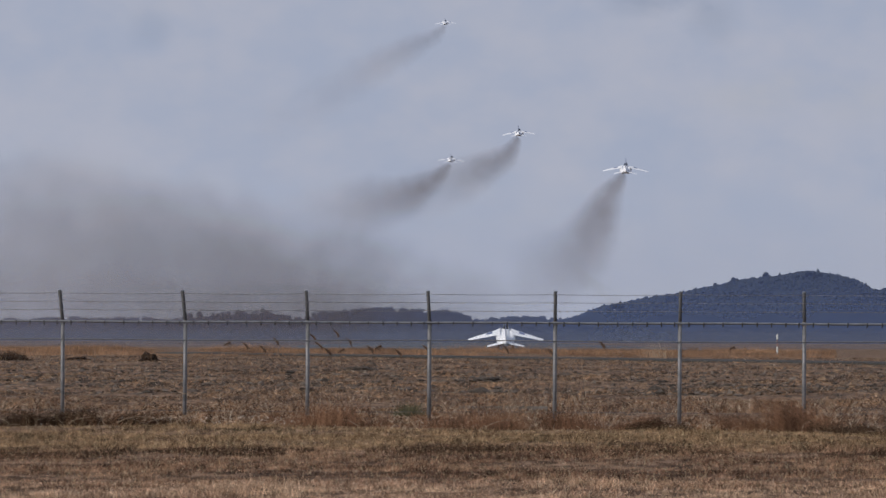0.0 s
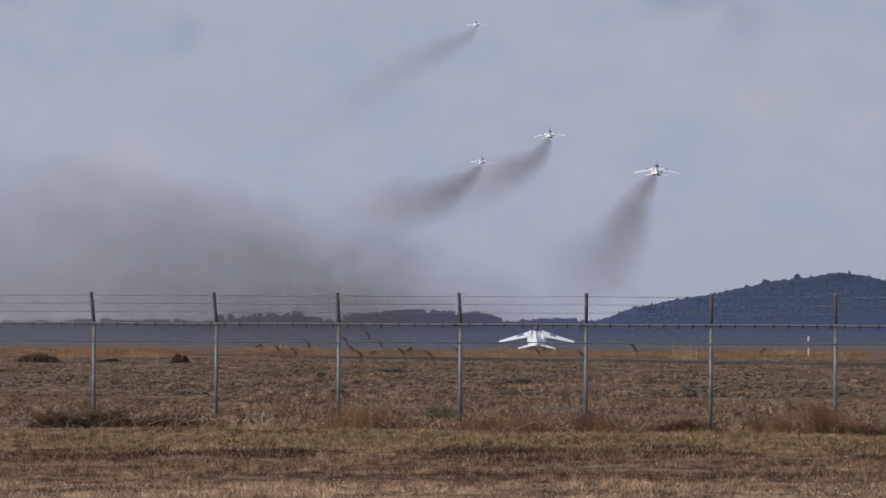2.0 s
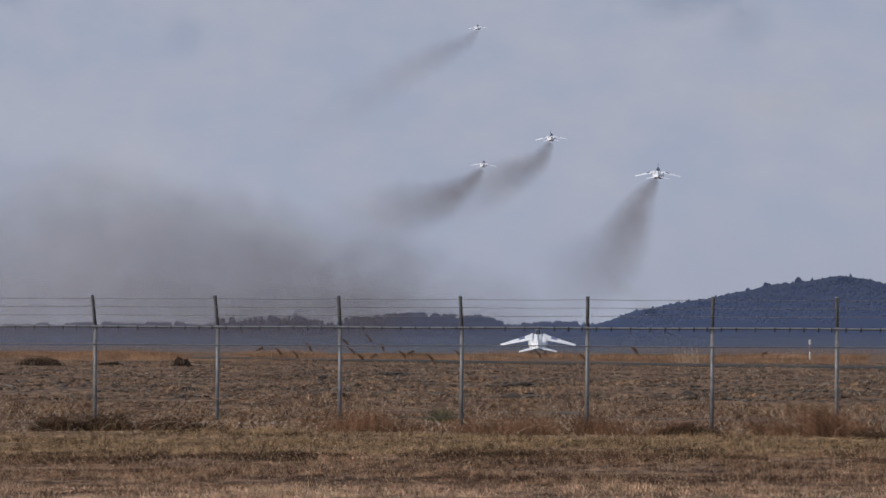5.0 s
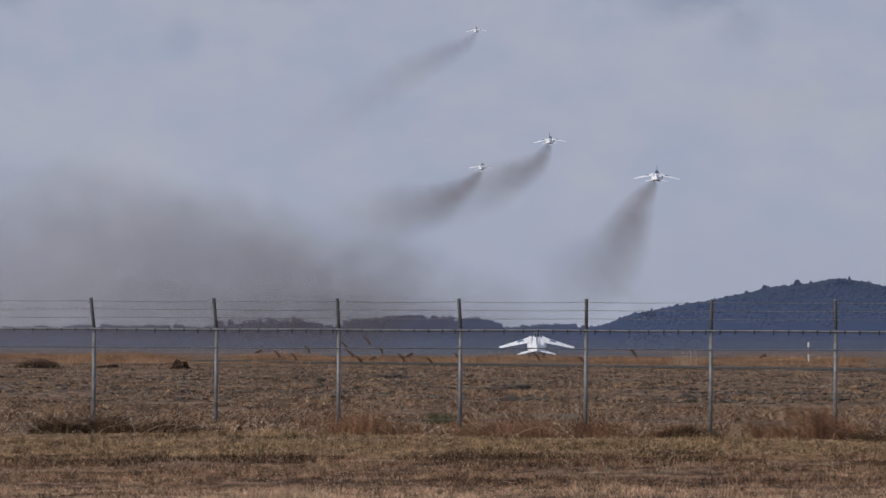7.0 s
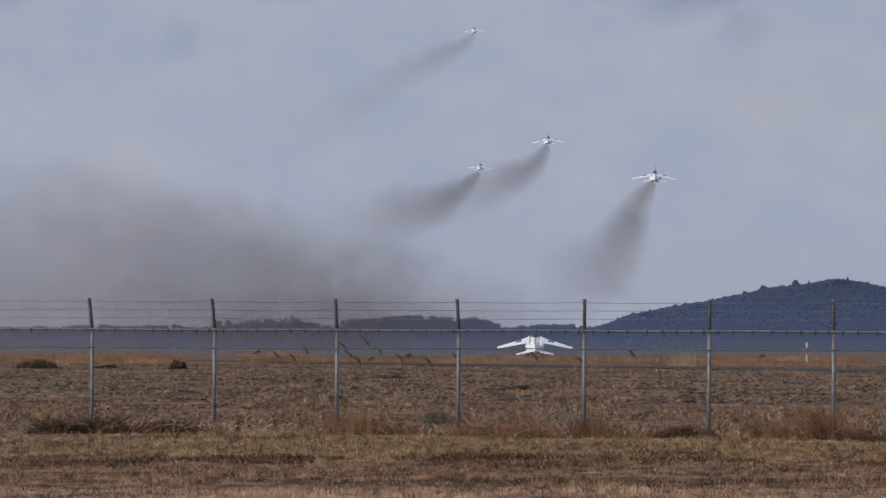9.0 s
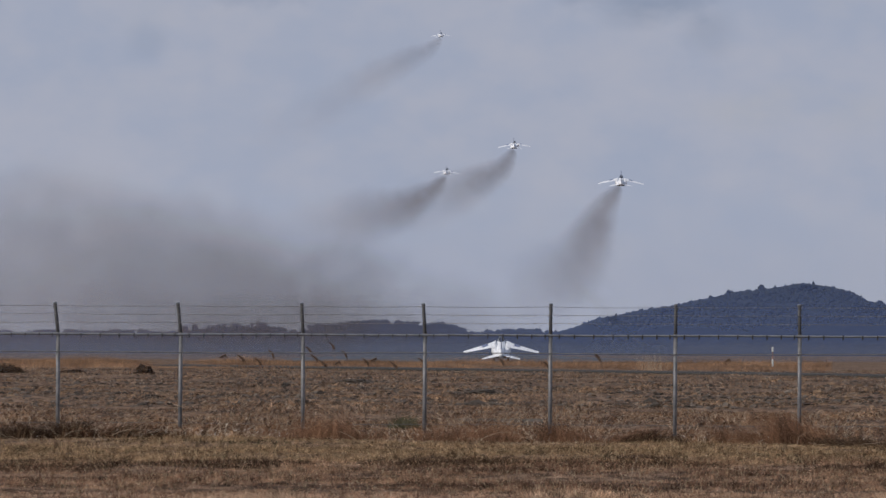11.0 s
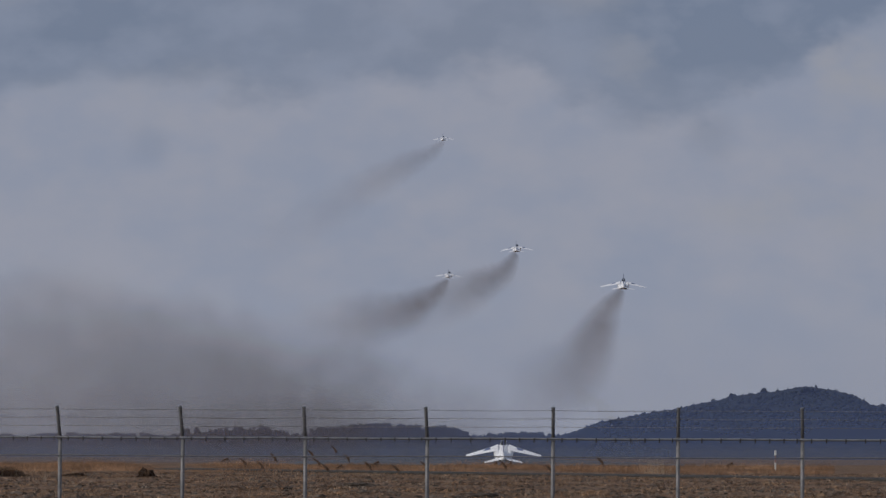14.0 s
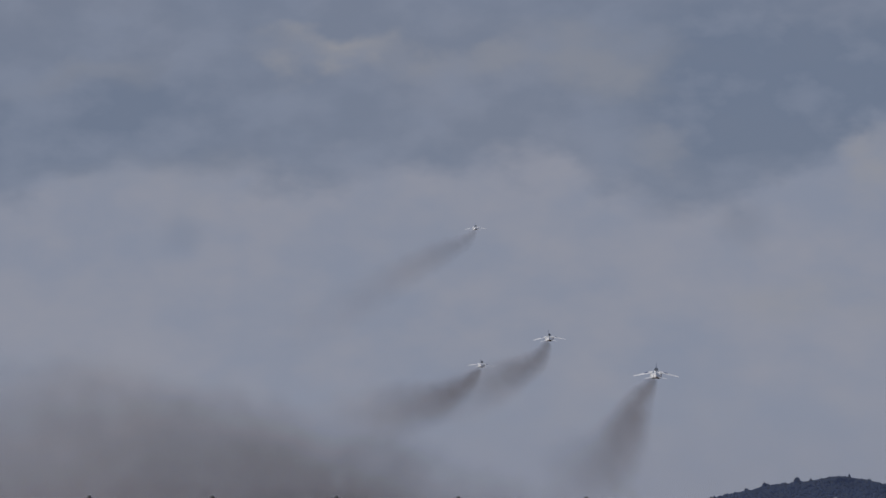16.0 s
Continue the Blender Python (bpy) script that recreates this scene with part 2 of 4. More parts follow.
M = {
    "ground": banded("dry_soil_and_thatch", ((0.095, 0.064, 0.048), (0.165, 0.110, 0.078), (0.240, 0.160, 0.110)), 0.35, 0.40, island=0, bump=0.8, clump=0.5),
    "mown_near": banded("mown_pale_grass", ((0.27, 0.165, 0.113), (0.49, 0.31, 0.205), (0.64, 0.44, 0.295)), 0.5, 0.75, island=0.7, fleck=(0.72, 0.56, 0.40), fleck_amount=0.16, clump=0.62),
    "mown_mid": banded("mown_brown_grass", ((0.10, 0.057, 0.040), (0.235, 0.135, 0.086), (0.40, 0.25, 0.158)), 0.5, 0.8, island=0.7, fleck_amount=0.10, clump=0.72),
    "mown_far": banded("mown_olive_grass", ((0.10, 0.065, 0.038), (0.275, 0.176, 0.100), (0.43, 0.285, 0.168)), 0.7, 0.6, island=0.7, fleck=(0.62, 0.48, 0.29), fleck_amount=0.14, clump=0.72),
    "tall": banded("tall_dead_grass", ((0.085, 0.047, 0.031), (0.21, 0.117, 0.067), (0.34, 0.205, 0.115)), 1.1, 0.6, island=0.7, fleck=(0.68, 0.56, 0.42), fleck_amount=0.16, clump=0.8),
    "field": banded("rough_field_grass", ((0.062, 0.046, 0.039), (0.205, 0.127, 0.080), (0.39, 0.235, 0.132)), 0.8, 0.10, island=0.7, fleck=(0.55, 0.46, 0.36), fleck_amount=0.10, clump=0.75),
    "reed": banded("orange_reeds", ((0.15, 0.090, 0.057), (0.28, 0.165, 0.100), (0.42, 0.250, 0.145)), 0.06, 0.02, island=0.35, clump=0.35),
    # dead brush, darkened in colour for the shade inside the heaps
    "brush": banded("shade_darkened_brush", ((0.034, 0.022, 0.016), (0.065, 0.041, 0.027), (0.125, 0.077, 0.047)), 1.6, 1.6, island=0.6, fleck=(0.4, 0.31, 0.2), fleck_amount=0.05, clump=0.4),
    "feather": banded("feathery_brown_grass", ((0.11, 0.060, 0.038), (0.20, 0.108, 0.064), (0.30, 0.17, 0.10)), 1.8, 1.8, island=0.6, clump=0.4),
    "straw": material("pale_straw", (0.47, 0.37, 0.265), (0.33, 0.25, 0.17), 12, 0.8),
    "chip": material("bleached_straw_chips", (0.72, 0.66, 0.58), (0.55, 0.48, 0.40), 20, 0.8),
    "stem": material("brown_dry_stem", (0.20, 0.135, 0.09), (0.13, 0.09, 0.06), 12, 0.9),
    "seed": material("dark_seed_head", (0.07, 0.043, 0.028), (0.12, 0.072, 0.045), 30, 0.9),
    "clod": material("grey_clods", (0.078, 0.063, 0.053), (0.150, 0.122, 0.100), 3, 0.95, bump=0.6, island=0.6),
    "turf": material("torn_brown_turf", (0.15, 0.098, 0.063), (0.235, 0.157, 0.10), 2, 0.95, bump=0.6, island=0.4),
    # shade of the ditch bank beside the road, put into a dark colour
    "bank_shade": material("dark_verge_shade", (0.040, 0.040, 0.036), (0.062, 0.056, 0.048), 0.6, 0.9, bump=0.4),
    "moss": banded("dull_green_weed", ((0.060, 0.062, 0.034), (0.105, 0.098, 0.055), (0.17, 0.145, 0.085)), 2.0, 2.0, island=0.5, clump=0.3),
    "road": material("grey_asphalt", (0.050, 0.049, 0.050), (0.085, 0.080, 0.078), 0.25, 0.9, bump=0.3),
    "runway": material("worn_runway_asphalt", (0.08, 0.083, 0.09), (0.12, 0.12, 0.125), 0.05, 0.85, bump=0.2),
    "paint": material("white_road_paint", (0.7, 0.7, 0.68), (0.55, 0.55, 0.53), 1.0, 0.8),
    "galv": material("galvanised_steel", (0.235, 0.226, 0.232), (0.14, 0.142, 0.148), 9, 0.55, 0.25, 0.2, third=(0.14, 0.13, 0.12)),
    # darker copy of galv for the leaning arms, their shade put into the colour
    "galv_shaded": material("shaded_galvanised_steel", (0.068, 0.066, 0.067), (0.045, 0.044, 0.046), 9, 0.6, 0.2, 0.2, third=(0.08, 0.07, 0.065)),
    "galv_light": material("bright_galvanised_steel", (0.22, 0.228, 0.245), (0.15, 0.157, 0.17), 9, 0.5, 0.3, 0.1),
    "wire": material("weathered_wire", (0.13, 0.125, 0.125), (0.20, 0.19, 0.185), 15, 0.7, 0.3, 0.0),
    "clip": material("dark_clip", (0.025, 0.025, 0.027), (0.05, 0.048, 0.046), 25, 0.6, 0.2, 0.0),
    "mesh": material("zinc_mesh_wire", (0.13, 0.13, 0.133), (0.18, 0.18, 0.18), 6, 0.6, 0.3, 0.0),
    "rust": material("faded_red_paint", (0.34, 0.16, 0.13), (0.25, 0.13, 0.11), 3, 0.8),
    "concrete": material("old_concrete", (0.23, 0.205, 0.18), (0.15, 0.135, 0.12), 3, 0.9, bump=0.4),
    "white": material("white_aircraft_paint", (0.86, 0.86, 0.87), (0.82, 0.82, 0.84), 0.6, 0.3, 0.0, 0.0, 0.15, third=(0.66, 0.66, 0.66)),
    "blue": material("deep_blue_aircraft_paint", (0.03, 0.06, 0.20), (0.025, 0.05, 0.16), 0.6, 0.3, 0.0, 0.0, 0.2),
    "nozzle": material("burnt_metal", (0.05, 0.045, 0.042), (0.11, 0.10, 0.09), 6, 0.45, 0.8, 0.0),
    "glass": material("dark_canopy_glass", (0.015, 0.018, 0.022), (0.02, 0.022, 0.028), 2, 0.06, 0.0, 0.0, 0.0),
    "rubber": material("black_rubber", (0.018, 0.018, 0.018), (0.03, 0.03, 0.03), 9, 0.85),
    "hill": banded("far_wooded_hill", ((0.028, 0.035, 0.036), (0.032, 0.039, 0.039), (0.038, 0.044, 0.042)), 0.006, 0.004, island=0.15, rough=1.0, bump=0),
    "belt": banded("far_tree_belt", ((0.032, 0.036, 0.032), (0.042, 0.046, 0.040), (0.052, 0.054, 0.045)), 0.012, 0.01, island=0.2, rough=1.0, bump=0),
    "far_wall": material("pale_far_walls", (0.19, 0.195, 0.20), (0.15, 0.155, 0.16), 0.2, 0.9),
    "far_roof": material("grey_far_roof", (0.11, 0.12, 0.145), (0.09, 0.10, 0.125), 0.2, 0.9),
    "far_glass": material("far_window", (0.06, 0.07, 0.09), (0.08, 0.09, 0.11), 0.5, 0.3),
}


# ---------------------------------------------------------------- building helpers
def part(name, bm, mat, parent=None, label="", smooth_faces=False):
    me = bpy.data.meshes.new(name)
    if smooth_faces:
        for f in bm.faces:
            f.smooth = True
    bm.to_mesh(me)
    bm.free()
    me.materials.append(mat)
    ob = new(name, me)
    if parent is not None:
        ob.parent = parent
    if label:
        tagged(ob, label)
    return ob


def tube(bm, pts, r, n=8, r2=None):
    """A round bar along points, closed at both ends."""
    pts = [Vector(p) for p in pts]
    rings = []
    for i, p in enumerate(pts):
        d = (pts[min(i + 1, len(pts) - 1)] - pts[max(i - 1, 0)]).normalized()
        side = d.cross(Vector((0.31, 0.87, 0.38)) if abs(d.y) < 0.9 else Vector((1, 0, 0))).normalized()
        up = side.cross(d)
        rr = r if r2 is None else r + (r2 - r) * i / (len(pts) - 1)
        rings.append([bm.verts.new(p + side * rr * math.cos(a) + up * rr * math.sin(a)) for a in (2 * math.pi * k / n for k in range(n))])
    for a, b in zip(rings, rings[1:]):
        for k in range(n):
            bm.faces.new((a[k], a[(k + 1) % n], b[(k + 1) % n], b[k]))
    bm.faces.new(rings[0][::-1]), bm.faces.new(rings[-1])


def box(bm, x0, x1, y0, y1, z0, z1, bevel=0.0):
    r = bmesh.ops.create_cube(bm, size=1, matrix=Matrix.Translation(((x0 + x1) / 2, (y0 + y1) / 2, (z0 + z1) / 2)) @ Matrix.Diagonal((x1 - x0, y1 - y0, z1 - z0, 1)))
    if bevel:
        bmesh.ops.bevel(bm, geom=list({e for v in r["verts"] for e in v.link_edges}), offset=bevel, segments=2, affect="EDGES")


def loft(bm, rings):
    rows_ = [[bm.verts.new(p) for p in ring] for ring in rings]
    n = len(rows_[0])
    for a, b in zip(rows_, rows_[1:]):
        for k in range(n):
            bm.faces.new((a[k], a[(k + 1) % n], b[(k + 1) % n], b[k]))
    bm.faces.new(rows_[0][::-1]), bm.faces.new(rows_[-1])
    bmesh.ops.recalc_face_normals(bm, faces=bm.faces)


def lay(x, y):
    """Height of the ground: slow swells and small bumps, for numbers or arrays."""
    near = np.clip(1 - np.abs(y - 90) / 400, 0, 1)
    z = near * (0.05 * np.sin(x * 0.31 + y * 0.17) + 0.04 * np.sin(x * 0.13 - y * 0.29 + 1) + 0.025 * np.sin(x * 0.9 + y * 0.6 + 2) * np.cos(y * 0.8))
    return z + 0.05 * np.exp(-((y - 51.5) / 1.6) ** 2) - 0.05


def sheet(name, verts, faces, mat, sizes=None):
    me = bpy.data.meshes.new(name)
    me.from_pydata(verts, [], faces)
    me.materials.append(mat)
    return new(name, me)


def grass(name, rng, x, y, height, width, lean, mat, fine=True, heading=None, z=None, both=False):
    """Blades at the places x, y: each a bent, tapering leaf of two faces (fine) or one."""
    n = len(x)
    z = lay(x, y) if z is None else z
    a = rng.uniform(0, 2 * np.pi, n)
    wx, wy = np.cos(a) * width, np.sin(a) * width * 0.6
    b = rng.uniform(0, 2 * np.pi, n) if heading is None else rng.normal(heading, 0.7, n) + (np.pi * rng.integers(0, 2, n) if both else 0)
    l = height * lean * rng.uniform(0.3, 1.4, n)
    lx, ly = np.cos(b) * l, np.sin(b) * l
    base = np.stack([x, y, z - 0.01], 1)
    w = np.stack([wx, wy, np.zeros(n)], 1)
    mid = base + np.stack([lx * 0.35, ly * 0.35, height * 0.6], 1)
    tip = base + np.stack([lx, ly, height * np.where(l > height, 0.75, 1.0)], 1)
    if fine:
        v = np.stack([base - w, base + w, mid + w * 0.7, mid - w * 0.7, tip], 1).reshape(-1, 3)
        loops = (np.array([0, 1, 2, 3, 3, 2, 4])[None] + 5 * np.arange(n)[:, None]).ravel()
        starts = (np.array([0, 4])[None] + 7 * np.arange(n)[:, None]).ravel()
    else:
        v = np.stack([base - w, base + w, tip], 1).reshape(-1, 3)
        loops = np.arange(3 * n)
        starts = 3 * np.arange(n)
    me = bpy.data.meshes.new(name)
    me.vertices.add(len(v)), me.loops.add(len(loops)), me.polygons.add(len(starts))
    me.vertices.foreach_set("co", v.astype(np.float32).ravel())
    me.loops.foreach_set("vertex_index", loops.astype(np.int32))
    me.polygons.foreach_set("loop_start", starts.astype(np.int32))
    me.update(calc_edges=True)
    me.materials.append(mat)
    return new(name, me)


def tufts(rng, x0, x1, y0, y1, count, blades, spread):
    """Places of blades gathered in tufts over a rectangle."""
    cx, cy = rng.uniform(x0, x1, count), rng.uniform(y0, y1, count)
    k = np.repeat(np.arange(count), blades)
    return cx[k] + rng.normal(0, spread, len(k)), cy[k] + rng.normal(0, spread, len(k)), k


RNG = np.random.default_rng(7)


def thing(name, label, category, group="", at=(0, 0, 0)):
    ob = new(name)
    ob.empty_display_size = 0.2
    ob.location = at
    return tagged(ob, label, category, group)


# ---------------------------------------------------------------- ground
def build_ground():
    ys = [-4800, -2500, -900, -300, -100, -40, 0, 15] + list(np.arange(20, 76, 0.8)) + list(np.arange(76, 260, 3.0)) + list(np.arange(260, 700, 20)) + [800, 1000, 1300, 1700, 2200, 3000, 4000, 4900]
    xs = [-4800, -2500, -1200, -500, -200, -90, -50] + list(np.arange(-36, 37, 1.2)) + [50, 90, 200, 500, 1200, 2500, 4800]
    gx, gy = np.meshgrid(np.array(xs, float), np.array(ys, float))
    v = np.stack([gx, gy, lay(gx, gy)], 2).reshape(-1, 3)
    w = len(xs)
    f = [(j * w + i, j * w + i + 1, (j + 1) * w + i + 1, (j + 1) * w + i) for j in range(len(ys) - 1) for i in range(w - 1)]
    ob = sheet("ground", v.tolist(), f, M["ground"])
    for p in ob.data.polygons:
        p.use_smooth = True
    tagged(ob, "brown dry soil and thatch of a flat airfield margin", "ground", kind="structure")


def build_paving():
    bm = bmesh.new()
    box(bm, -25, 35, 440, 2600, -0.2, 0.03)
    tagged(part("runway", bm, M["runway"]), "worn grey asphalt runway leading straight away", "runway", kind="structure")
    # the perimeter road runs away obliquely; a dark strip paints the bank's shade along its near side
    along, across = Vector((46.3, -101.0, 0)).normalized(), Vector((101.0, 46.3, 0)).normalized()
    for nm, lab, cat, mat, w0, w1, z1, e0, e1 in (("perimeter_road", "grey asphalt perimeter road across the field", "road", "road", -1.0, 5.5, 0.09, -56, 70),
                                                  ("road_edge_shade", "dark strip along the perimeter road, painted as a ditch bank's shade", "verge", "bank_shade", -3.6, -1.0, 0.05, -30, 70)):
        bm = bmesh.new()
        mid = Vector((0, 254, 0))
        loft(bm, [[mid + along * e + across * w0 + Vector((0, 0, -0.3)), mid + along * e + across * w1 + Vector((0, 0, -0.3)), mid + along * e + across * w1 + Vector((0, 0, z1 - 0.03)),
                   mid + along * e + across * (w0 + w1) / 2 + Vector((0, 0, z1)), mid + along * e + across * w0 + Vector((0, 0, z1 - 0.03))] for e in np.linspace(e0, e1, 24)])
        tagged(part(nm, bm, M[mat]), lab, cat, kind="structure")


build_ground()
build_paving()


# ---------------------------------------------------------------- distance
def crowns(bm, places, rng, sub=2):
    for x, y, z, r, h in places:
        res = bmesh.ops.create_icosphere(bm, subdivisions=sub, radius=1)
        s = rng.uniform(0, 50)
        for v in res["verts"]:
            c = v.co
            k = 0.75 + 0.55 * noise.noise(c * 1.7 + Vector((s, 0, 0))) + 0.2 * noise.noise(c * 4 + Vector((0, s, 0)))
            v.co = Vector((x + c.x * r * k, y + c.y * r * k, z + c.z * h * k * (0.9 if c.z > 0 else 0.6)))


def quick_crowns(name, mat, rng, x, y, z, r, h, sub=2, smooth_faces=True, rugged=(0.62, 1.25)):
    """Many crowns or clods in one mesh, each a lumpy ball with a ragged outline."""
    bm = bmesh.new()
    bmesh.ops.create_icosphere(bm, subdivisions=sub, radius=1)
    ball = np.array([v.co[:] for v in bm.verts])
    tri = np.array([[v.index for v in f.verts] for f in bm.faces])
    bm.free()
    n = len(x)
    lump = rng.uniform(*rugged, (n, len(ball), 1))
    v = ball[None] * lump * np.stack([r, r, h], 1)[:, None] + np.stack([x, y, z], 1)[:, None]
    f = (tri[None] + (np.arange(n) * len(ball))[:, None, None]).reshape(-1, 3)
    me = bpy.data.meshes.new(name)
    me.vertices.add(n * len(ball)), me.loops.add(f.size), me.polygons.add(len(f))
    me.vertices.foreach_set("co", v.astype(np.float32).ravel())
    me.loops.foreach_set("vertex_index", f.astype(np.int32).ravel())
    me.polygons.foreach_set("loop_start", (3 * np.arange(len(f))).astype(np.int32))
    me.update(calc_edges=True)
    me.polygons.foreach_set("use_smooth", np.full(len(f), smooth_faces))
    me.materials.append(mat)
    return new(name, me)


# skyline of the wooded hill: bearing (metres across per metre ahead), height over the eye per metre ahead
RIDGE = ((-0.02, 0.0045), (0.028, 0.0050), (0.037, 0.0078), (0.046, 0.0108), (0.0573, 0.0131), (0.0652, 0.0144), (0.0714, 0.0154),
         (0.0792, 0.0171), (0.0832, 0.0180), (0.0894, 0.0191), (0.0941, 0.0196), (0.0996, 0.0203), (0.1043, 0.0200), (0.1106, 0.0186),
         (0.1153, 0.0166), (0.1184, 0.0153), (0.1228, 0.0146), (0.135, 0.0130), (0.16, 0.008), (0.22, 0.004))
FAR = 3000.0


def ridge(x, y):
    s = np.interp(x / FAR, [a for a, _ in RIDGE], [b for _, b in RIDGE]) * FAR
    slope = np.clip(1 - np.abs(y - FAR) / np.where(y < FAR, 430, 700), 0, 1)
    return (s + EYE - 6.5) * np.sin(slope * np.pi / 2) ** 1.1 - 2


def build_hill():
    xs, ys = np.arange(-60, 680, 12.0), np.arange(FAR - 430, FAR + 710, 20.0)
    gx, gy = np.meshgrid(xs, ys)
    z = ridge(gx, gy)
    v = np.stack([gx, gy, z], 2).reshape(-1, 3)
    w = len(xs)
    f = [(j * w + i, j * w + i + 1, (j + 1) * w + i + 1, (j + 1) * w + i) for j in range(len(ys) - 1) for i in range(w - 1)]
    tagged(sheet("hill", v.tolist(), f, M["hill"]), "long blue-hazed wooded hill beyond the airfield", "hill", kind="structure")
    rng = np.random.default_rng(3)
    n = 10000
    x, y = rng.uniform(-20, 530, n), FAR + np.where(rng.uniform(0, 1, n) < 0.5, rng.uniform(-420, 0, n), rng.uniform(-70, 30, n))
    r, h = rng.uniform(1.0, 2.6, n), rng.uniform(1.2, 2.6, n)
    big = rng.uniform(0, 1, n) > 0.95
    h = np.where(big, h * 1.9, h)
    wood = quick_crowns("hill_woods", M["hill"], rng, x, y, ridge(x, y) + 2.6 + 1.5 * np.sin(x * 0.11) * np.sin(x * 0.047 + y * 0.03), r, h * 0.8, 1, True, (0.78, 1.2))
    tagged(wood, "dense dark trees covering the distant hill, blue with haze", "woods", kind="stuff")


def build_single_trees():
    """The few crowns that stand out of the hill's skyline."""
    for u, v, tall, wide in ((0.0805, 0.0188, 8.0, 2.8), (0.0895, 0.0203, 6.5, 3.0), (0.0756, 0.0172, 5.0, 2.4), (0.0590, 0.0140, 4.5, 2.2), (0.1148, 0.0182, 6.0, 2.6), (0.1222, 0.0160, 6.0, 4.0)):
        x = u * FAR
        foot = float(ridge(np.array(x), np.array(FAR - 2.0)))
        tall = (v - 0.0016) * FAR + EYE - foot
        wide = wide * 1.5
        t = thing("hill_tree", "lone conifer rising above the wooded hill's skyline", "tree", "skyline trees", (x, FAR - 2, foot))
        bm = bmesh.new()
        tube(bm, [(0, 0, -2), (0, 0, tall * 0.8)], 0.3, 6, 0.1)
        part("trunk", bm, M["hill"], t)
        bm = bmesh.new()
        rng = random.Random(int(x))
        for k in range(9):
            q = k / 8
            crowns(bm, [(rng.uniform(-0.5, 0.5), rng.uniform(-0.5, 0.5), tall * (0.25 + 0.7 * q), wide * (1.15 - 0.7 * q * q), tall * 0.2)], rng, 2)
        part("crown", bm, M["hill"], t)


# tops of the tree belt: bearing, height over the eye per metre ahead
BELT = ((-0.30, 0.0050), (-0.1311, 0.0052), (-0.1060, 0.0058), (-0.0840, 0.0058), (-0.0785, 0.0052), (-0.0730, 0.0066), (-0.0660, 0.0074), (-0.0600, 0.0078), (-0.0500, 0.0079), (-0.0452, 0.0068),
        (-0.0400, 0.0060), (-0.0360, 0.0076), (-0.0290, 0.0080), (-0.0240, 0.0089), (-0.0100, 0.0086), (0.0010, 0.0083), (0.0060, 0.0069),
        (0.0120, 0.0058), (0.0180, 0.0066), (0.0300, 0.0066), (0.0420, 0.0050), (0.06, 0.0036), (0.13, 0.0030), (0.30, 0.004))


def build_belt():
    rng = np.random.default_rng(5)
    dist = 1500.0
    n = 6500
    x, row = rng.uniform(-440, 440, n), rng.uniform(0, 1, n)
    top = np.interp(x / dist, [a for a, _ in BELT], [b for _, b in BELT]) * dist + EYE
    r = rng.uniform(0.7, 1.7, n)
    row = row ** 0.7
    z = (top + 0.25 + 0.5 * np.sin(x * 0.31) * np.sin(x * 0.083 + 1)) * row - r * 0.8
    z = np.maximum(z, 0.6)
    y = dist + 40 * row + rng.uniform(0, 12, n)
    ob = quick_crowns("tree_belt", M["belt"], rng, x, y, z, r, r * rng.uniform(0.85, 1.3, n), 1, True, (0.7, 1.25))
    tagged(ob, "hazy grey-blue belt of pines along the airfield's far side", "woods", kind="stuff")
    xs = np.arange(-460, 461, 6.0)
    tops = np.interp(xs / dist, [a for a, _ in BELT], [b for _, b in BELT]) * dist + EYE - 1.6
    v, f = [], []
    for x_, t_ in zip(xs, tops):
        v += [(x_, dist + 12, -0.5), (x_, dist + 45, t_), (x_, dist + 75, t_ * 0.9), (x_, dist + 130, -0.5)]
    for i in range(len(xs) - 1):
        f += [(4 * i + k, 4 * i + 4 + k, 4 * i + 5 + k, 4 * i + 1 + k) for k in range(3)]
    tagged(sheet("wooded_bank", v, f, M["belt"]), "low wooded bank under the far tree belt, slate grey", "bank", kind="structure")


build_hill()
build_single_trees()
build_belt()


# ---------------------------------------------------------------- boundary fence
def fence_y(x):
    return 58.3 - 0.05 * x


POST_X = [u * 58.3 / (1 + 0.05 * u) for u in (-0.1053, -0.0713, -0.0374, -0.00365, 0.03115, 0.06575, 0.1002)]
POST_X = [POST_X[0] - 1.99 * k for k in range(8, 0, -1)] + POST_X + [POST_X[-1] + 2.0 * k for k in range(1, 9)]
TOP, RAIL, TENSION = 2.04, 1.54, 1.25
BARBS = (1.735, 1.868, 2.000)
LEAN = [-0.03, -0.01, -0.04, -0.02, 0.0, -0.03, -0.02, -0.04] + [-0.039, -0.041, -0.022, -0.027, 0.0, 0.0, -0.018] + [-0.02, 0.0, -0.03, -0.01, -0.02, 0.0, -0.03, -0.02]


def arm_at(x, z):
    """On the arms, which lean out towards the road and each a little sideways."""
    k = max(0.0, (z - RAIL) / (TOP - RAIL))
    side = float(np.interp(x, POST_X, LEAN))
    return Vector((x + side * k, fence_y(x) - 0.13 * k, z))


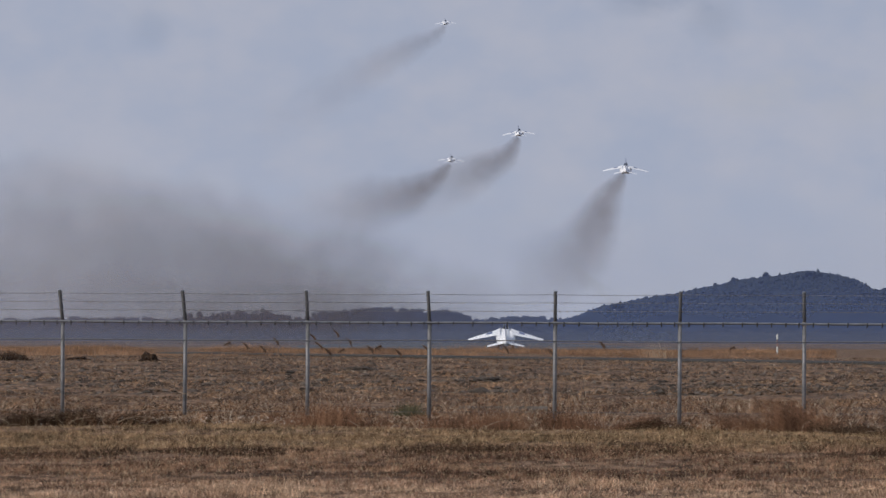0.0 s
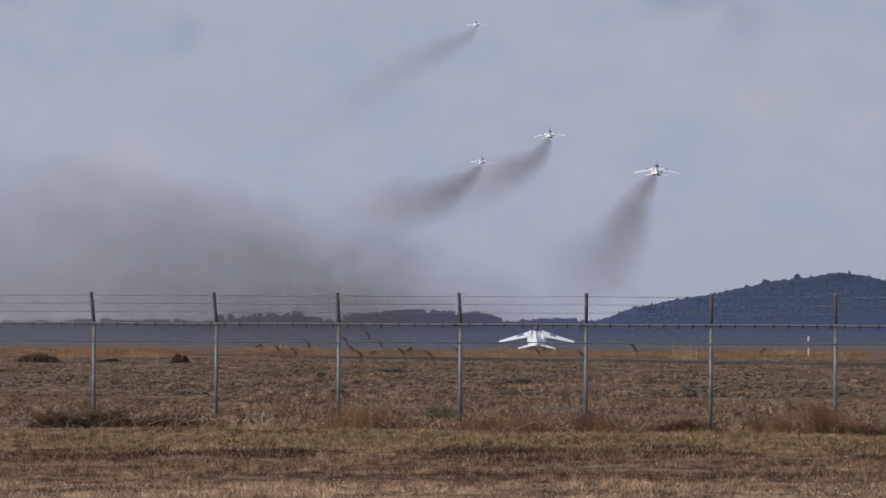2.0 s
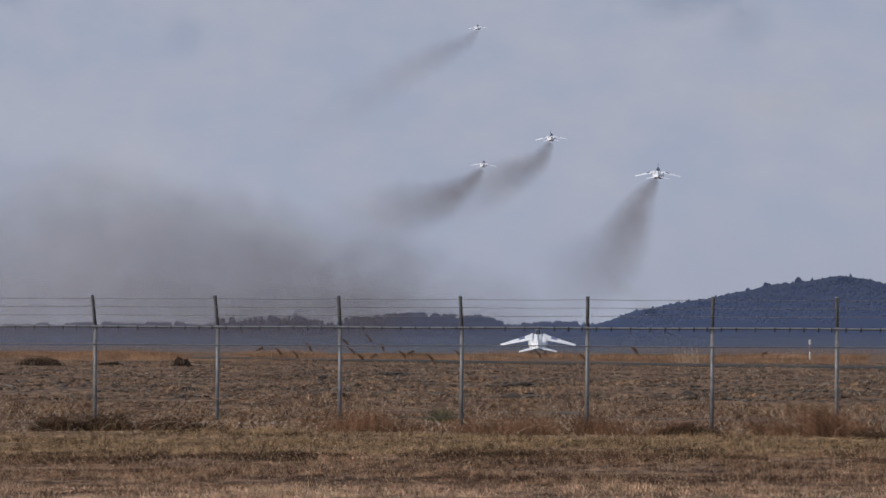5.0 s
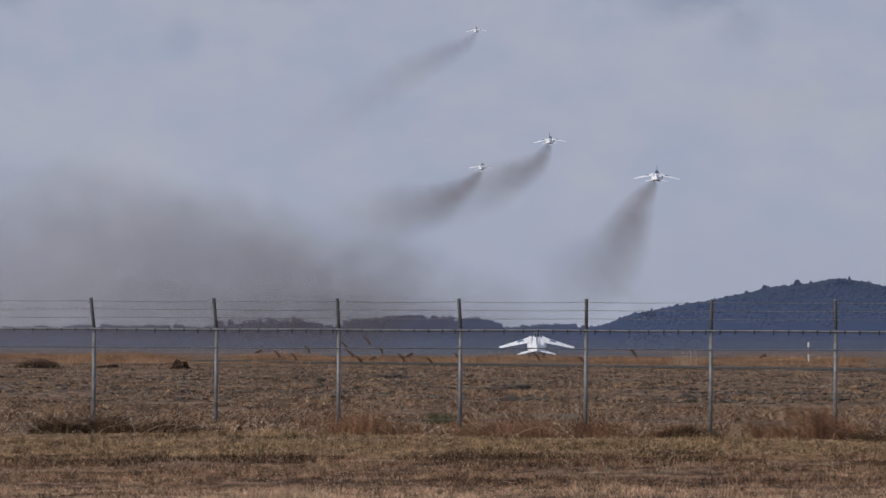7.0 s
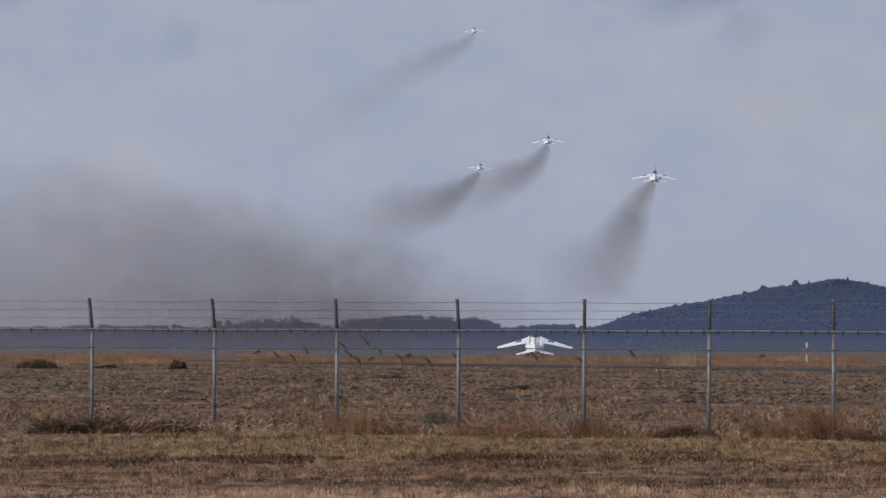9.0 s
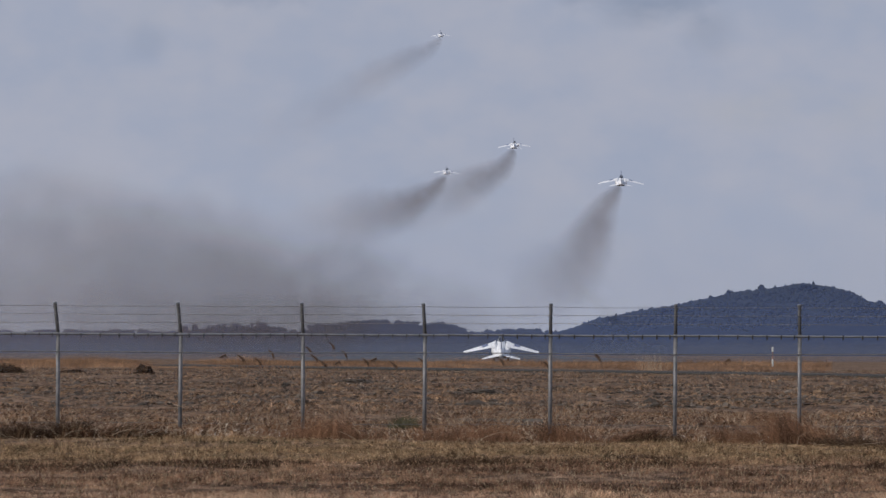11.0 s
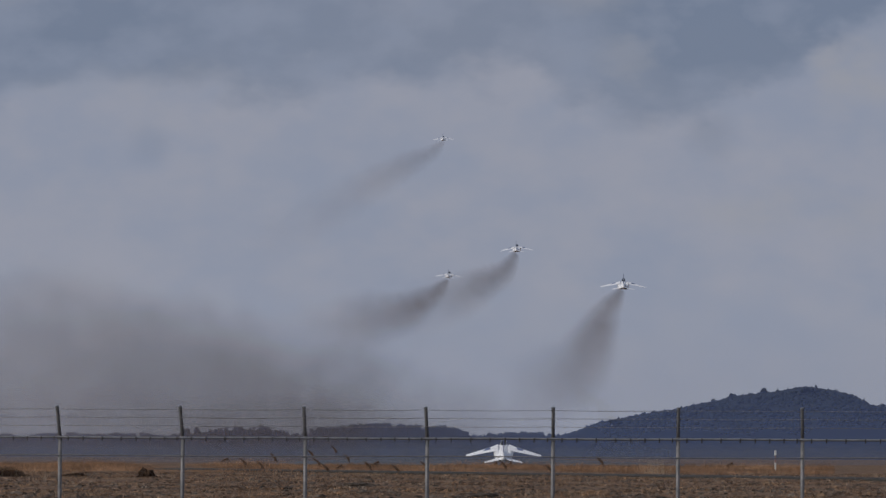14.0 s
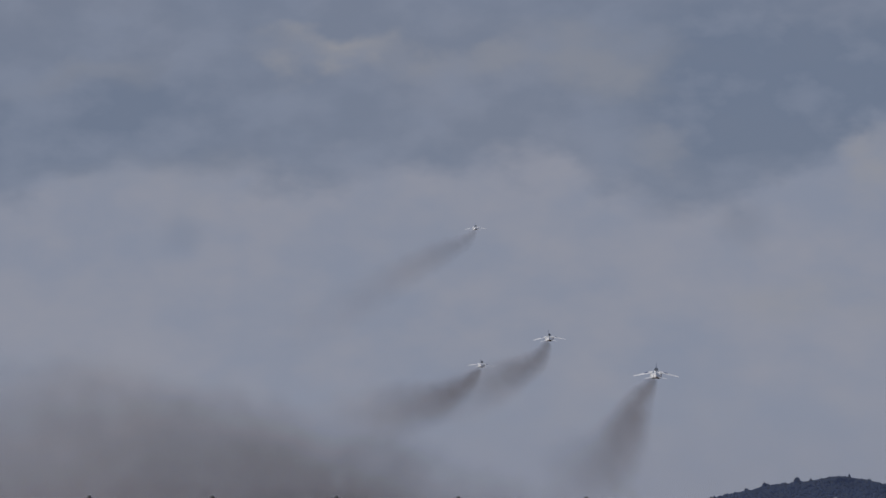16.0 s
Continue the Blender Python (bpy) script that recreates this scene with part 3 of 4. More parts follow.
def build_fence():
    fence = thing("chain_link_fence", "galvanised chain-link airfield fence topped with three barbed wires", "fence")
    rng = random.Random(4)
    for x in POST_X:
        y = fence_y(x)
        bm = bmesh.new()
        lean = rng.uniform(-0.012, 0.012)
        tube(bm, [(x + lean, y, -0.5), (x, y, RAIL + 0.02)], 0.032, 12)
        post = part("post", bm, M["galv"], fence, smooth_faces=True)
        bm = bmesh.new()
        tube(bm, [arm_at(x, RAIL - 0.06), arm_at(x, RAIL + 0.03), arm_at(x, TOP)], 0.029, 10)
        part("arm", bm, M["galv_shaded"], post, "arm with its shade put into a darker steel colour", smooth_faces=True)
        bm = bmesh.new()
        tube(bm, [arm_at(x, TOP - 0.012), arm_at(x, TOP + 0.012)], 0.033, 10)
        part("cap", bm, M["galv_light"], post, "bright post cap")
        bm = bmesh.new()
        tube(bm, [(x, y - 0.001, RAIL - 0.035), (x, y - 0.001, RAIL + 0.03)], 0.040, 12)
        part("rail_collar", bm, M["galv"], post)
    x0, x1 = POST_X[0] - 0.3, POST_X[-1] + 0.3
    bm = bmesh.new()
    tube(bm, [(x, fence_y(x) - 0.03, RAIL + 0.004 * math.sin(x * 1.7)) for x in np.linspace(x0, x1, 60)], 0.0185, 10)
    part("top_rail", bm, M["galv_light"], fence, "bright galvanised top rail", True)
    for z, r, nm in ((TENSION, 0.009, "tension_wire"), (0.10, 0.004, "tension_wire")):
        bm = bmesh.new()
        tube(bm, [(x, fence_y(x) - 0.036, z + 0.006 * math.sin(x * 0.9 + z)) for x in np.linspace(x0, x1, 80)], r, 6)
        part(nm, bm, M["wire"], fence, "dark tension wire")
    for z in BARBS:
        bm = bmesh.new()
        pts = []
        for a, b in zip(POST_X, POST_X[1:]):
            sag = rng.uniform(0.004, 0.014)
            for k in range(6):
                q = k / 6
                p = arm_at(a + (b - a) * q, z)
                p.z -= sag * 4 * q * (1 - q)
                p.y -= 0.03
                pts.append(p)
        tube(bm, pts, 0.0030, 5)
        wire = part("barbed_wire", bm, M["wire"], fence)
        bm = bmesh.new()
        x = POST_X[0]
        while x < POST_X[-1]:
            p = arm_at(x, z - 0.005) + Vector((0, -0.03, 0))
            for s in (-1, 1):
                tube(bm, [p + Vector((-0.012 * s, -0.008, -0.017)), p + Vector((0.012 * s, 0.008, 0.015))], 0.0017, 4)
            x += 0.11
        tagged(part("barb_strip", bm, M["wire"], wire), kind="stuff")
    # dark ties under the rail
    bm = bmesh.new()
    tube(bm, [(0, -0.052, 0.016), (0, -0.058, -0.01), (0, -0.054, -0.040), (0, -0.03, -0.048)], 0.012, 6)
    tie = part("tie", bm, M["clip"], fence)
    first = True
    for a, b in zip(POST_X, POST_X[1:]):
        for q in (0.07, 0.19, 0.345, 0.50, 0.62, 0.735, 0.85, 0.955):
            x = a + (b - a) * q
            o = tie if first else new("tie", tie.data)
            first = False
            o.parent = fence
            o.location = (x, fence_y(x), RAIL)
    # woven mesh, bay by bay
    pitch, z0, z1 = 0.056, 0.05, RAIL - 0.01
    steps = int((z1 - z0) / pitch)
    for a, b in zip(POST_X, POST_X[1:]):
        v, f = [], []
        cols = int((b - a) / (pitch)) + 1
        for c in range(cols):
            for s in (0, 1):
                xa = a + c * pitch
                for k in range(steps):
                    up = (k + s) % 2
                    pa = (xa + (pitch if up else 0), z0 + k * pitch)
                    pb = (xa + (0 if up else pitch), z0 + (k + 1) * pitch)
                    i = len(v)
                    yy = fence_y(pa[0]) + (0.004 if s else -0.004) - 0.034
                    for (px, pz) in (pa, pb):
                        v += [(px - 0.0009, yy, pz), (px + 0.0009, yy, pz), (px, yy - 0.0015, pz)]
                    f += [(i, i + 1, i + 4, i + 3), (i + 1, i + 2, i + 5, i + 4), (i + 2, i, i + 3, i + 5)]
        ob = sheet("mesh_panel", v, f, M["mesh"])
        ob.parent = fence
    # loose white tie wire round one post
    x = POST_X[9]
    bm = bmesh.new()
    tube(bm, [(x - 0.10, fence_y(x) - 0.045, 0.40), (x, fence_y(x) - 0.05, 0.375), (x + 0.05, fence_y(x) - 0.045, 0.37)], 0.007, 6)
    part("loose_wire", bm, M["straw"], fence, "pale wire wound round a post")


build_fence()


# ---------------------------------------------------------------- jets
def ring(y, w, h, zc, n=14, flat=1.0, xc=0.0):
    out = []
    for k in range(n):
        a = 2 * math.pi * k / n
        c, s = math.cos(a), math.sin(a)
        out.append((xc + w * math.copysign(abs(c) ** flat, c), y, zc + h * math.copysign(abs(s) ** flat, s)))
    return out


def blade_solid(bm, root, tip, thick0, thick1, axis="z"):
    """A tapering wing or fin: root and tip are (leading, trailing) edge points; lens-shaped in section."""
    secs = []
    for (le, te), th in ((root, thick0), (tip, thick1)):
        le, te = Vector(le), Vector(te)
        off = Vector((0, 0, 1)) if axis == "z" else Vector((1, 0, 0))
        m1, m2 = le.lerp(te, 0.3), le.lerp(te, 0.7)
        secs.append([le, m1 + off * th, m2 + off * th * 0.7, te, m2 - off * th * 0.5, m1 - off * th * 0.7])
    loft(bm, secs)


def jet(label, at, nose_up, bank, heading, gear):
    t = thing("jet_trainer", label, "jet aircraft", "display team jets", at)
    t.rotation_euler = (radians(nose_up), radians(bank), radians(heading))
    bm = bmesh.new()
    loft(bm, [ring(*q) for q in ((6.6, 0.04, 0.04, -0.25), (6.1, 0.22, 0.22, -0.22), (5.0, 0.45, 0.48, -0.12), (3.6, 0.58, 0.68, 0.0), (1.5, 0.66, 0.74, 0.05),
                                 (-1.0, 0.70, 0.72, 0.05), (-3.5, 0.62, 0.62, 0.10), (-5.2, 0.42, 0.46, 0.20), (-6.2, 0.16, 0.22, 0.28))])
    body = part("fuselage", bm, M["white"], t, smooth_faces=True)
    bm = bmesh.new()
    loft(bm, [ring(*q) for q in ((4.6, 0.05, 0.05, 0.52), (4.1, 0.34, 0.42, 0.55), (3.0, 0.42, 0.58, 0.66), (1.7, 0.38, 0.52, 0.66), (0.7, 0.12, 0.15, 0.70))])
    part("canopy", bm, M["glass"], body, "dark tinted canopy", True)
    for s in (-1, 1):
        bm = bmesh.new()
        loft(bm, [ring(y, w, h, z, 14, 0.7, s * x) for y, w, h, z, x in ((2.6, 0.36, 0.46, 0.0, 0.82), (1.2, 0.46, 0.52, -0.02, 0.86), (-1.5, 0.48, 0.52, -0.04, 0.82), (-3.6, 0.40, 0.42, -0.08, 0.62), (-4.3, 0.32, 0.34, -0.10, 0.52))])
        nac = part("engine_nacelle", bm, M["white"], t, smooth_faces=True)
        bm = bmesh.new()
        loft(bm, [ring(y, r, r, -0.11, 14, 1.0, s * 0.5) for y, r in ((-4.2, 0.30), (-4.75, 0.26))])
        part("nozzle", bm, M["nozzle"], nac, "dark burnt exhaust nozzle", True)
        bm = bmesh.new()
        blade_solid(bm, ((s * 0.75, 2.3, 0.54), (s * 0.75, -1.8, 0.54)), ((s * 4.97, -0.45, -0.30), (s * 4.97, -1.75, -0.30)), 0.21, 0.08)
        wing = part("wing", bm, M["white"], t)
        bm = bmesh.new()
        blade_solid(bm, ((s * 0.70, 3.7, 0.40), (s * 0.70, 1.0, 0.56)), ((s * 1.55, 1.6, 0.40), (s * 1.55, 0.6, 0.42)), 0.10, 0.05)
        part("wing_root_strake", bm, M["white"], wing)
        bm = bmesh.new()
        blade_solid(bm, ((s * 1.75, 1.30, 0.345), (s * 1.75, -1.45, 0.345)), ((s * 2.55, 0.85, 0.185), (s * 2.55, -1.45, 0.185)), 0.195, 0.165)
        part("blue_band", bm, M["blue"], wing, "deep blue painted wing band")
        bm = bmesh.new()
        blade_solid(bm, ((s * 0.35, -4.0, 0.12), (s * 0.35, -6.0, 0.12)), ((s * 2.45, -5.5, -0.22), (s * 2.45, -6.5, -0.22)), 0.09, 0.04)
        part("tailplane", bm, M["white"], t)
    bm = bmesh.new()
    blade_solid(bm, ((0, -2.6, 0.55), (0, -5.9, 0.40)), ((0, -5.0, 3.05), (0, -6.3, 3.05)), 0.10, 0.06, "x")
    fin = part("fin", bm, M["white"], t)
    bm = bmesh.new()
    blade_solid(bm, ((0, -3.5, 1.15), (0, -6.02, 1.0)), ((0, -5.02, 3.08), (0, -6.32, 3.08)), 0.108, 0.066, "x")
    part("blue_tip", bm, M["blue"], fin, "deep blue fin tip")
    if gear:
        for x, y, z0, z1, r in ((0, 4.2, -0.5, -1.42, 0.24), (-0.95, -0.4, -0.4, -1.36, 0.33), (0.95, -0.4, -0.4, -1.36, 0.33)):
            bm = bmesh.new()
            tube(bm, [(x, y, z0), (x, y + 0.1, z1)], 0.07, 8)
            leg = part("landing_leg", bm, M["white"], t)
            bm = bmesh.new()
            loft(bm, [[(x + dx, y + 0.1 + rr * math.cos(a), z1 + rr * math.sin(a)) for a in (2 * math.pi * k / 16 for k in range(16))] for dx, rr in ((-0.11, r * 0.8), (-0.08, r), (0.08, r), (0.11, r * 0.8))])
            part("wheel", bm, M["rubber"], leg, "black tyre")
    return t


def spot(px, py, d):
    """A place d metres ahead, from its bearing: 784 is straight ahead, 600 the height of the eye, counted in 1/F of the distance."""
    return Vector(((px - 784) / F * d, d, EYE + (600 - (py - 0.00384 * (px - 784))) / F * d))


jet("white and blue jet trainer lifting its nose on the take-off run", (8.35, 478, 1.68), 11, 0, -1, True)
jet("white and blue jet trainer climbing with gear up", spot(1107, 300, 790), 9.5, 1, -3, False)
jet("white and blue jet trainer climbing steeply, trailing smoke", spot(918, 236, 1105), 9.5, -2, -3, False)
jet("small distant white jet trainer climbing, trailing smoke", spot(798, 283, 1400), 10, 3, -3, False)
jet("tiny distant white jet trainer, highest of the group", spot(787, 40, 1715), 11, -2, -2, False)


# ---------------------------------------------------------------- smoke
def plume(name, label, pts, mat, layers=(-35, 35)):
    """Smoke trail along points (bearing x, bearing y, distance, half width in metres): two soft sheets that cross along its middle."""
    n = 40
    ctr, wid = [], []
    raw = [(spot(a, b, d), w) for a, b, d, w in pts]
    for i in range(n + 1):
        q = i / n * (len(raw) - 1)
        k = min(int(q), len(raw) - 2)
        s = q - k
        p0, p1, p2, p3 = (raw[max(0, min(len(raw) - 1, k + j))] for j in (-1, 0, 1, 2))
        ctr.append(0.5 * ((2 * p1[0]) + (p2[0] - p0[0]) * s + (2 * p0[0] - 5 * p1[0] + 4 * p2[0] - p3[0]) * s * s + (3 * p1[0] - p0[0] - 3 * p2[0] + p3[0]) * s ** 3))
        wid.append(p1[1] + (p2[1] - p1[1]) * s)
    v, f, uv = [], [], []
    m = 9
    for tilt in layers:
        o = len(v)
        for i in range(n + 1):
            d = ctr[min(i + 1, n)] - ctr[max(i - 1, 0)]
            flat = Vector((d.x, 0, d.z)).normalized()
            side = Vector((-flat.z, 0, flat.x)) * math.cos(radians(tilt)) + Vector((0, 1, 0)) * math.sin(radians(tilt))
            for j in range(m):
                c = j / (m - 1)
                v.append(ctr[i] + side * wid[i] * (2 * c - 1) * 1.25)
                uv.append((i / n, c))
        for i in range(n):
            for j in range(m - 1):
                a = o + i * m + j
                f.append((a, a + 1, a + m + 1, a + m))
    me = bpy.data.meshes.new(name)
    me.from_pydata([tuple(p) for p in v], [], f)
    layer = me.uv_layers.new(name="along")
    for lp in me.loops:
        layer.data[lp.index].uv = uv[lp.vertex_index]
    me.materials.append(mat)
    for p in me.polygons:
        p.use_smooth = True
    ob = new(name, me)
    ob.visible_shadow = False
    return tagged(ob, label, "smoke", "exhaust smoke", "stuff")


SMOKE = (0.345, 0.27, 0.238)
S_TRAIL = smoke_material("brown_exhaust_trail", 0.36, SMOKE)
S_FAINT = smoke_material("thin_exhaust_trail", 0.15, SMOKE)
S_BANK = smoke_material("drifting_exhaust_bank", 0.31, (0.30, 0.233, 0.192), 0.30, 1.3)
S_LOW = smoke_material("low_thin_smoke", 0.42, (0.31, 0.262, 0.240), 0.30)
plume("smoke_trail", "brown exhaust trail widening behind a climbing jet", ((1105, 306, 788, 1.0), (1078, 348, 775, 4.4), (1054, 400, 755, 7.0), (1022, 450, 735, 9.5), (965, 485, 705, 11), (895, 510, 690, 11)), S_TRAIL)
plume("smoke_trail", "brown exhaust trail bending down behind a climbing jet", ((917, 242, 1110, 1.2), (895, 275, 1080, 5), (848, 302, 1050, 7.5), (795, 326, 1020, 10), (700, 355, 1000, 11)), S_TRAIL)
plume("smoke_trail", "dense brown exhaust trail drifting off downwind", ((797, 290, 1395, 1.3), (768, 318, 1360, 6), (719, 346, 1330, 10.5), (660, 362, 1300, 14), (585, 388, 1280, 17), (490, 420, 1270, 17)), S_TRAIL)
plume("smoke_trail", "faint thin exhaust trail of the highest jet", ((787, 44, 1710, 1.3), (766, 64, 1680, 5.5), (725, 84, 1650, 8.5), (660, 120, 1620, 11), (560, 180, 1600, 14), (430, 240, 1600, 17)), S_FAINT)
plume("smoke_bank", "low bank of brown exhaust smoke drifting over the field", ((1040, 590, 900, 8), (870, 565, 880, 13), (650, 530, 860, 18), (430, 503, 840, 22), (200, 480, 830, 25), (-60, 455, 830, 29), (-400, 430, 830, 32), (-900, 410, 830, 34), (-1500, 400, 830, 34)), S_BANK, (-15, 15))
plume("smoke_bank", "low bank of brown exhaust smoke drifting over the field", ((820, 580, 700, 6), (620, 550, 690, 10), (400, 510, 680, 15), (180, 485, 670, 18), (-100, 460, 670, 21), (-450, 440, 670, 23), (-900, 430, 670, 23)), S_BANK, (10,))

plume("smoke_bank", "thin brown exhaust smoke lying low before the far trees", ((960, 585, 800, 5), (700, 574, 790, 8), (450, 566, 780, 9.5), (150, 560, 770, 11), (-200, 556, 770, 12), (-700, 550, 770, 12), (-1300, 550, 770, 12)), S_LOW, (0,))


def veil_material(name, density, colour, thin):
    """Tinted see-through sheet that stands in for distance haze, thinning upwards (UV) and in slow billows."""
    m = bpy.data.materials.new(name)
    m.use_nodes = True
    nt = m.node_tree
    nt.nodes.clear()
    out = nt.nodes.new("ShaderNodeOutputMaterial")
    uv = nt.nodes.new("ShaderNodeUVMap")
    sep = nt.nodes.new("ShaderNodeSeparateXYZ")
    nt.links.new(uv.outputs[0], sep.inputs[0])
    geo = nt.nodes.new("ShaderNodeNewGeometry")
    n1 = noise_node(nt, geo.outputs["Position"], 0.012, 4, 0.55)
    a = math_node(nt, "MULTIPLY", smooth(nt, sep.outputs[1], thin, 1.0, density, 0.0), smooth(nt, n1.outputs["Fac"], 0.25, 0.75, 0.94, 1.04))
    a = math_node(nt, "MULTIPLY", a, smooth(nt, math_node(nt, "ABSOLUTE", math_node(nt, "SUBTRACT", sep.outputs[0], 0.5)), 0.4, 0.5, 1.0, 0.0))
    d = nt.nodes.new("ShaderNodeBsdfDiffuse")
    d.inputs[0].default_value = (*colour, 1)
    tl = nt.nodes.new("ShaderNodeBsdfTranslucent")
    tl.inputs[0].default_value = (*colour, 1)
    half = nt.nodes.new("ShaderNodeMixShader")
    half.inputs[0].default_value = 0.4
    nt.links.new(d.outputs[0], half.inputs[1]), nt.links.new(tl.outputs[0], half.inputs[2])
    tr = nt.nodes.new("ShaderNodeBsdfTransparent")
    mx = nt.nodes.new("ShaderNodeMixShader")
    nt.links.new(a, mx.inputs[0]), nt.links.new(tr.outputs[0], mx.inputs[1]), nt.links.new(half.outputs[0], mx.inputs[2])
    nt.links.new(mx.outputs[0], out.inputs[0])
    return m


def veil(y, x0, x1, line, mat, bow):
    """An upright sheet in place of a haze layer: bearing and height of its upper edge, where it has thinned away."""
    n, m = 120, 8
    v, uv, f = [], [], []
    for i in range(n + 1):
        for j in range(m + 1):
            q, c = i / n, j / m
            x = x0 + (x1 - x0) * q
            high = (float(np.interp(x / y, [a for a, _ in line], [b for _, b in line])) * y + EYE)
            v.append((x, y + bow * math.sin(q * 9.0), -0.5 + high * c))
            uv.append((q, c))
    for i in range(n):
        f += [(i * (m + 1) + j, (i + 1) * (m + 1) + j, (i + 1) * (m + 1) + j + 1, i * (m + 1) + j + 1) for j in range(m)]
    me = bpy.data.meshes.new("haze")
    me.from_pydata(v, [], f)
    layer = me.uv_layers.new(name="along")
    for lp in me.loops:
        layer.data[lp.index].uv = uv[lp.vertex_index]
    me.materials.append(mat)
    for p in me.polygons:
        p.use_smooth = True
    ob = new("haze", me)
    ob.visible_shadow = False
    tagged(ob, "thin bluish sheet standing in for haze over the far ground", "haze", "haze layers", "stuff")


# added sheets: the airlight of distance is put into their blue colour
veil(1440, -520, 520, ((-1, 0.05), (1, 0.05)), veil_material("blue_haze_sheet", 0.50, (0.218, 0.293, 0.552), 0.10), 8)
veil(540, -160, 160, ((-1, 0.0045), (1, 0.0045)), veil_material("low_haze_sheet", 0.42, (0.225, 0.255, 0.335), 0.6), 3)


# ---------------------------------------------------------------- vegetation
def build_grass():
    r = RNG
    for name, label, mat, y0, y1, half, count, tall in (
            ("pale_mown_grass", "short pale straw winter turf, freshly mown", "mown_near", 25, 34.2, 6.0, 23000, 1.0),
            ("brown_mown_grass", "short brown mown winter turf with bare streaks", "mown_mid", 33.4, 42, 7.2, 27000, 0.9),
            ("olive_mown_grass", "mown straw and olive winter grass beside the fence", "mown_far", 41, 51.8, 8.6, 28000, 1.0)):
        x, y, k = tufts(r, -half, half, y0, y1, count, 9, 0.045)
        xo, yo, ko = tufts(r, -20, 20, y0, y1, 4500, 9, 0.08)
        out = np.abs(xo) > half
        x, y, k = np.concatenate([x, xo[out]]), np.concatenate([y, yo[out]]), np.concatenate([k, ko[out]])
        y = y + 0.8 * np.sin(x * 0.7 + y0) * np.exp(-((y - y0) / 2.0) ** 2)
        rough = np.sin(x * 1.9 + 2.0 * np.sin(y * 0.9)) + np.sin(x * 0.8 - y * 1.3 + 1.7) + np.sin(y * 2.3 + 1.5 * np.sin(x * 0.6)) + np.sin(x * 4.3 + y * 2.9 + 2 * np.sin(y * 3.1))
        h = tall * r.uniform(0.018, 0.050, len(x)) * r.uniform(0.6, 1.7, count)[k] * np.clip(1 + 0.24 * rough, 0.6, 2.0)
        tagged(grass(name, r, x, y, h, 0.0030, 0.9, M[mat], fine=False), label, "grass", kind="stuff")
    # ragged edge between the two mowings
    x, y, k = tufts(r, -9, 9, 39.6, 42.4, 2600, 14, 0.06)
    patch_ = np.sin(x * 1.1 + 0.6) + np.sin(x * 2.7 + 1.1) + np.sin(y * 1.9 + x * 0.4)
    x, y = x[patch_ > -0.3], y[patch_ > -0.3]
    tagged(grass("dark_sods", r, x, y, r.uniform(0.02, 0.085, len(x)), 0.004, 1.2, M["brush"]), "ragged dark sods along the edge of the mown strip", "grass", kind="stuff")
    x, y, k = tufts(r, -9, 9, 41.5, 51, 900, 10, 0.07)
    patch_ = np.sin(x * 1.7 + y) + np.sin(x * 0.9 - y * 0.7 + 2)
    x, y = x[patch_ > 0.2], y[patch_ > 0.2]
    tagged(grass("green_weed", r, x, y, r.uniform(0.02, 0.06, len(x)), 0.005, 1.0, M["moss"]), "dull green weeds scattered through the mown strip", "weeds", kind="stuff")
    x, y, k = tufts(r, -12, 12, 51.2, 58.5, 1500, 4, 0.10)
    tagged(grass("straw_litter", r, x, y, r.uniform(0.012, 0.05, len(x)), 0.006, 3.5, M["straw"], heading=0.0, both=True), "pale broken straw littered along the fence foot", "straw", kind="stuff")
    x, y, k = tufts(r, -4.6, -2.2, 52.0, 54.5, 70, 3, 0.06)
    x2, y2, k2 = tufts(r, -8, 8, 52.0, 55.5, 70, 2, 0.05)
    x, y = np.concatenate([x, x2]), np.concatenate([y, y2])
    tagged(grass("straw_chips", r, x, y, r.uniform(0.015, 0.045, len(x)), 0.006, 2.8, M["chip"], heading=0.2, z=lay(x, y) + r.uniform(0.02, 0.14, len(x)), both=True), "bleached chips of straw and leaf caught in the dead grass", "straw", kind="stuff")
    # clippings lying on the mown strips
    for y0, y1, half, count, mat in ((42, 51.6, 8.5, 9000, "mown_far"), (27, 42, 7.0, 4000, "mown_near")):
        x, y, k = tufts(r, -half, half, y0, y1, count, 3, 0.05)
        tagged(grass("grass_clippings", r, x, y, r.uniform(0.006, 0.022, len(x)), 0.0035, 4.5, M[mat], heading=0.0, z=lay(x, y) + r.uniform(0.015, 0.05, len(x)), both=True), "dry clippings strewn over the mown strip", "grass", kind="stuff")
    x, y, k = tufts(r, -9, 9, 26, 51, 1300, 6, 0.03)
    tagged(grass("grass_wisps", r, x, y, r.uniform(0.04, 0.11, len(x)), 0.0020, 0.7, M["mown_far"]), "pale standing wisps of uncut winter grass", "grass", kind="stuff")
    # tangled tall grass round and behind the fence
    count = 26000
    x, y, k = tufts(r, -13, 13, 51.8, 84, count, 8, 0.10)
    near = np.clip((y - 51.4) / 2.0, 0.25, 1)
    lump = np.sin(x * 1.3 + 1.3 * np.sin(y * 0.7)) + 0.7 * np.sin(x * 2.9 - y * 0.5 + 1) + 0.5 * np.sin(x * 5.7 + y * 1.9)
    tall = (0.03 + 0.062 * np.clip(1 + 0.75 * lump, 0.05, 2.6)) * near * np.clip((90 - y) / 22, 0.3, 1)
    h = tall * r.uniform(0.3, 1.5, len(x)) * r.uniform(0.35, 1.4, count)[k]
